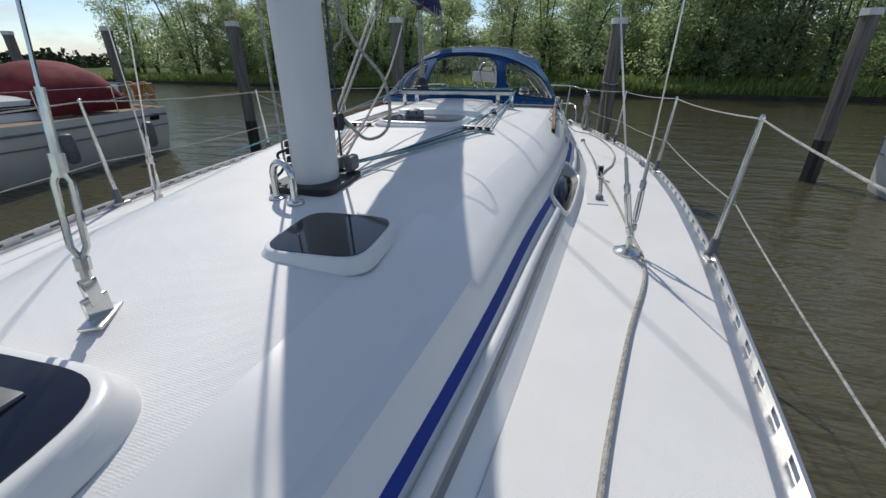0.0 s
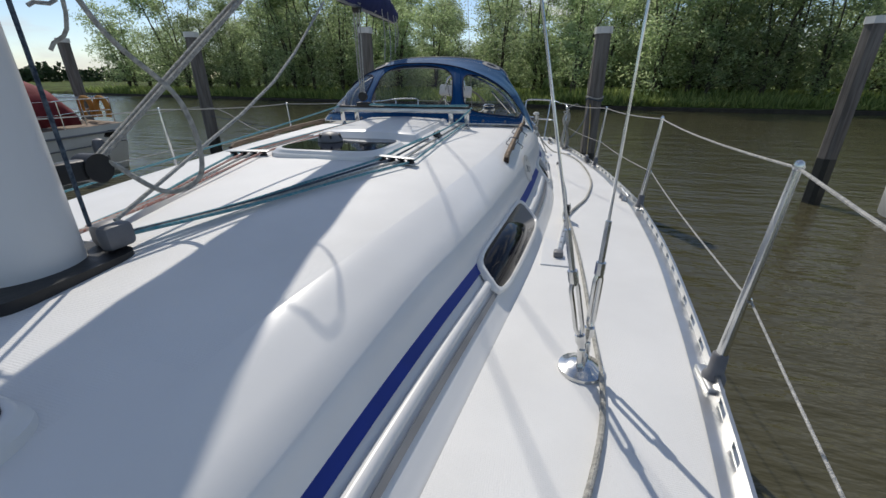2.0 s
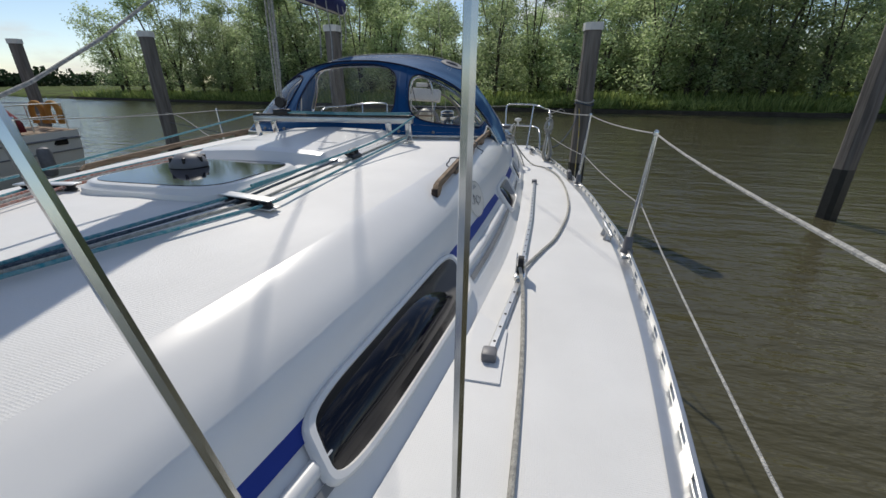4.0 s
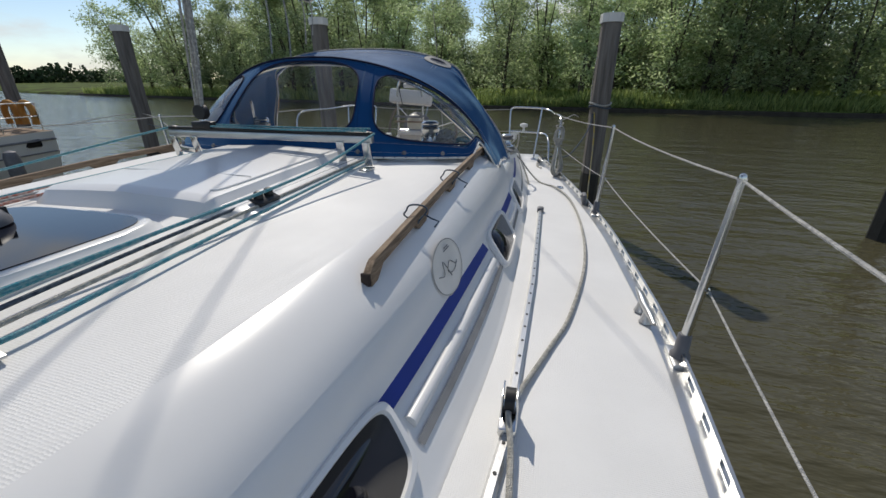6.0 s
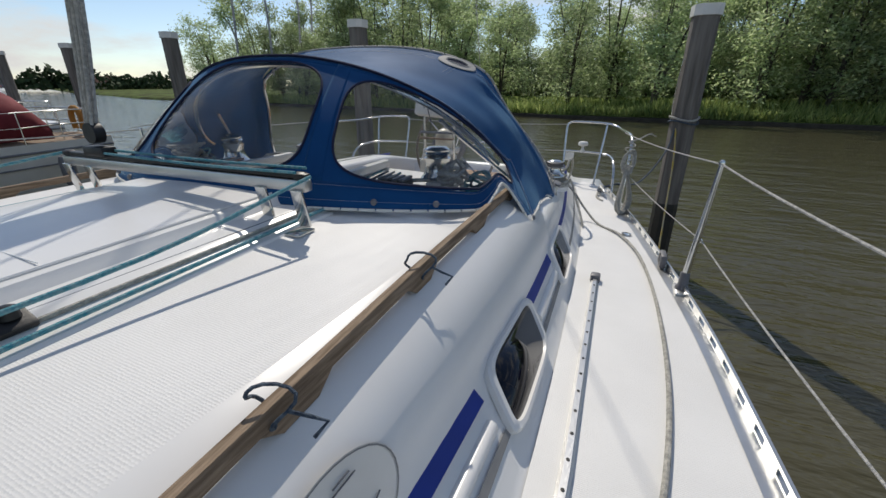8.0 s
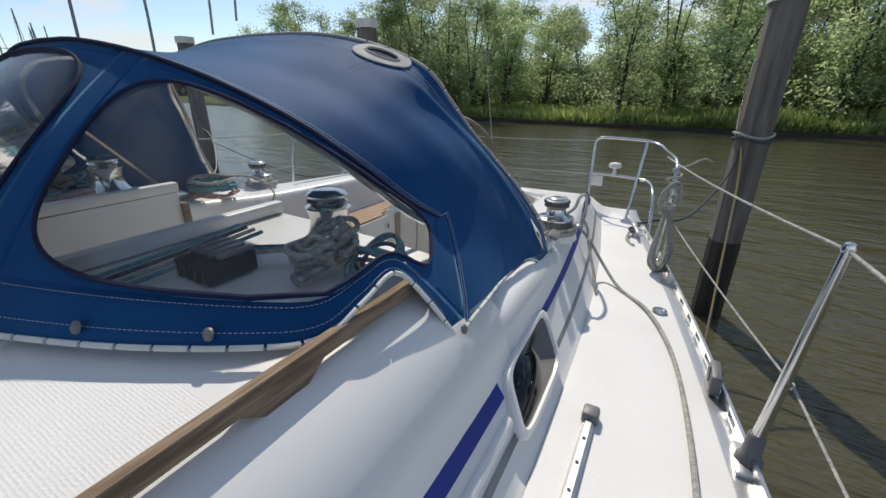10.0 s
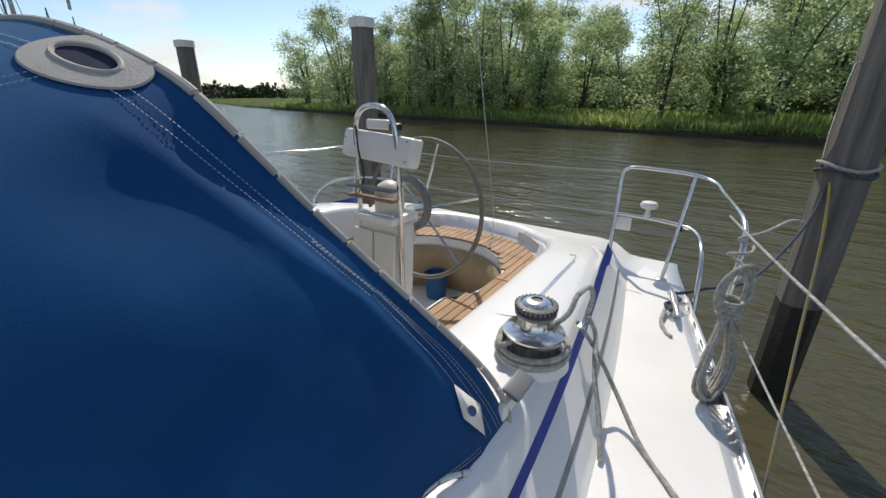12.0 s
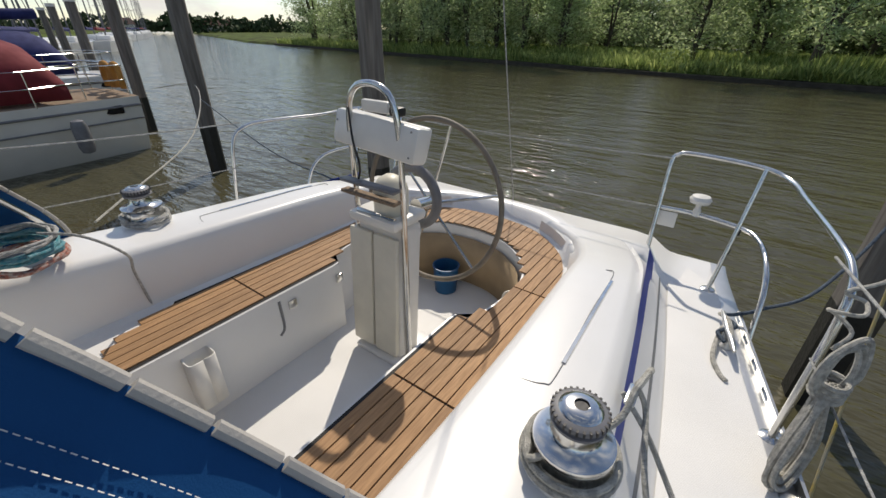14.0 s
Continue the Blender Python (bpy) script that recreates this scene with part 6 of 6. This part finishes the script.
tagged(part("mooring_line", Geo().tube(bend([(-2.0, 6.8, .1), (-4.5, 8.6, .0), (-6.6, 9.75, .35), (-9, 10.0, .1)], 6), .008, 6), ROPE_GREY), "slack mooring line across the gap", "rope", group="ropes")

# ---- neighbouring boats ----


def yacht(loc, rz, L, W, fb, hull_mat, cloth, group, horseshoe=False):
    """Sailing yacht; stern at the origin, bow along -y, water at z 0."""
    t = thing("moored_yacht", "moored sailing yacht with a %s cover and stern rails" % ("dark red" if cloth is REDCLOTH else "dark blue"), "boat", (loc[0], loc[1], WL), rz, group=group)
    hw = lambda u: W / 2 * (0.66 + .9 * u - .15 * u * u if u < .35 else .66 + .315 - .018 + (0.04 if u < .5 else .04 - 1.9 * (u - .5) ** 1.6)) if u < 1 else .02
    sec = []
    for k in range(25):
        u = k / 24
        w, y, zt = max(.03, min(W / 2, hw(u))), -L * u, fb + .16 * max(0, u - .3)
        sec.append([(-w, y, zt), (-w * 1.0, y, zt - .12), (-w * .97, y, zt * .55), (-w * .82, y - 0 + .25 * (u < .01), .05), (-w * .6, y, -.35), (w * .6, y, -.35), (w * .82, y, .05), (w * .97, y, zt * .55), (w * 1.0, y, zt - .12), (w, y, zt)])
    g = Geo().sheet(sec)
    g.add(sec[0], [tuple(range(10))])
    part("hull", g, hull_mat, t)
    part("deck", Geo().sheet([[r[0], (0, r[0][1], r[0][2] + .05), r[9]] for r in sec], flip=True), OLDTEAK if horseshoe else GEL, t)
    for s in (-1, 1):
        part("rub_strake", Geo().tube([(s * abs(r[1][0]) * 1.01, r[1][1], r[1][2] - .05) for r in sec], .022, 6), GREYPL, t)
        part("boot_stripe", Geo().tube([(s * abs(r[1][0]) * 1.0, r[1][1], r[1][2] - .32) for r in sec], .014, 6), GREYPL, t)
    cab = []
    for k in range(13):
        u = .24 + .42 * k / 12
        w = W * .30 * (1 - .45 * max(0, k / 12 - .4))
        h = fb + .05 + (.42 if 0 < k < 12 else .1)
        cab.append([(-w - .06, -L * u, fb), (-w, -L * u, h - .06), (-w * .7, -L * u, h), (0, -L * u, h + .05), (w * .7, -L * u, h), (w, -L * u, h - .06), (w + .06, -L * u, fb)])
    part("cabin", Geo().sheet(cab, flip=True), GEL, t)
    hd = []
    for k in range(9):
        y = -L * .11 - L * .2 * k / 8
        hh = (.5, .95, 1.08, 1.12, 1.12, 1.08, 1.0, .8, .45)[k]
        hd.append([(W * .36 * math.sin(a), y, fb + .05 + hh * max(0, math.cos(a)) ** .6) for a in np.linspace(-1.57, 1.57, 15)])
    part("cockpit_cover", Geo().sheet(hd, flip=True), cloth, t, "cockpit tent", thick=.01)
    part("mast", Geo().tube([(0, -L * .45, fb + .4), (0, -L * .45, fb + 11)], .08, 10), ALLOY, t)
    if not horseshoe:
        part("boom", Geo().tube([(0, -L * .44, fb + 1.45), (0, -L * .12, fb + 1.55)], .13, 10), cloth, t)
    w0 = hw(0) * .93
    for z in (.32, .6):
        part("stern_rail", Geo().tube(bend([(-W * .46, -1.9, fb + z), (-w0, -.9, fb + z), (-w0 * .95, -.1, fb + z), (0, -.02, fb + z), (w0 * .95, -.1, fb + z), (w0, -.9, fb + z), (W * .46, -1.9, fb + z)], 5), .014, 8), STEEL, t)
    for x, y in ((-W * .45, -1.8), (-w0, -.9), (-w0 * .95, -.1), (0, -.03), (w0 * .95, -.1), (w0, -.9), (W * .45, -1.8), (-W * .49, -3.6), (W * .49, -3.6), (-W * .49, -5.6), (W * .49, -5.6)):
        part("rail_post", Geo().tube([(x, y, fb), (x, y, fb + .6)], .013, 8), STEEL, t)
    for s in (-1, 1):
        for z in (.32, .6):
            part("lifeline", Geo().tube([(s * W * .45, -1.8, fb + z), (s * W * .49, -3.6, fb + z), (s * W * .49, -5.6, fb + z), (s * W * .2, -L * .92, fb + z + .1)], .005, 5), STEEL, t)
    part("side_window", Geo().box((W * .30 + .035, -L * .36, fb + .25), (.02, 1.2, .13), .03), SMOKE, t)
    part("stern_window", Geo().box((hw(.06) * .985, -.75, fb - .22), (.03, .75, .16), .03), SMOKE, t, "dark hull window")
    if horseshoe:
        for x in (.25, .72):
            c = Vector((x, -.12, fb + .36))
            part("lifebuoy", Geo().tube(bend([c + Vector((-.13, 0, -.22)), c + Vector((-.16, 0, .05)), c + Vector((-.08, 0, .22)), c + Vector((.08, 0, .22)), c + Vector((.16, 0, .05)), c + Vector((.13, 0, -.22))], 5), .062, 10), ORANGE, t, "faded orange horseshoe lifebuoy")
        for y in (-1.4, -3.4):
            f = Geo().lathe([(.02, 0), (.1, .03), (.13, .12), (.13, .5), (.1, .6), (.02, .63)], 16, (W * .5 + .12, y, .32))
            part("fender", f, GREYPL, t, "hanging fender")
    return t


yacht((-10.5, 9.75), 3, 10.5, 3.3, 1.16, HULLBEIGE, REDCLOTH, "moored yachts", True)
yacht((-15.3, 11.2), 2, 10.0, 3.2, 1.2, GEL, COVER, "moored yachts")
yacht((-19.5, 10.2), 2, 10.0, 3.2, 1.2, GEL, COVER, "moored yachts")
yacht((8.12, 9.0), -4, 10.5, 3.4, 1.2, GEL, COVER, "moored yachts")
r0 = random.Random(12)
for i in range(24):
    f = i / 23
    base = Vector((-34, 14)).lerp(Vector((-190, 84)), f ** 1.3)
    t = thing("distant_yacht", "white sailing yacht moored far down the river", "boat", (base.x + r0.uniform(-3, 3), base.y - 3 + r0.uniform(-1.5, 1.5), WL), 60 + r0.uniform(-12, 12), group="distant yachts")
    L = r0.uniform(8, 11)
    sec = [[(-w, L * u, 1.1), (-w * .85, L * u, 0), (w * .85, L * u, 0), (w, L * u, 1.1)] for u, w in ((0, 1.1), (.3, 1.5), (.6, 1.4), (.85, .7), (1, .05))]
    g = Geo().sheet(sec)
    g.add(sec[0], [(0, 1, 2, 3)])
    g.sheet([[r[0], r[3]] for r in sec], flip=True)
    part("hull", g, GEL, t)
    part("cabin", Geo().box((0, L * .45, 1.35), (1.7, L * .4, .5), .12), GEL, t)
    h = r0.uniform(9, 13)
    part("mast", Geo().tube([(0, L * .5, 1.1), (0, L * .5, h)], .075, 6), GREYPL, t)
    part("spreader", Geo().tube([(-.8, L * .5, h * .6), (.8, L * .5, h * .6)], .03, 5), GREYPL, t)
    part("forestay", Geo().tube([(0, L * .98, 1.2), (0, L * .5, h)], .03, 5), GREYPL, t)
    part("backstay", Geo().tube([(0, 0, 1.2), (0, L * .5, h)], .015, 5), GREYPL, t)
    part("boom_cover", Geo().tube([(0, L * .48, 2.2), (0, L * .08, 2.3)], .16, 8), r0.choice((COVER, COVER, GREYPL, REDCLOTH)), t)
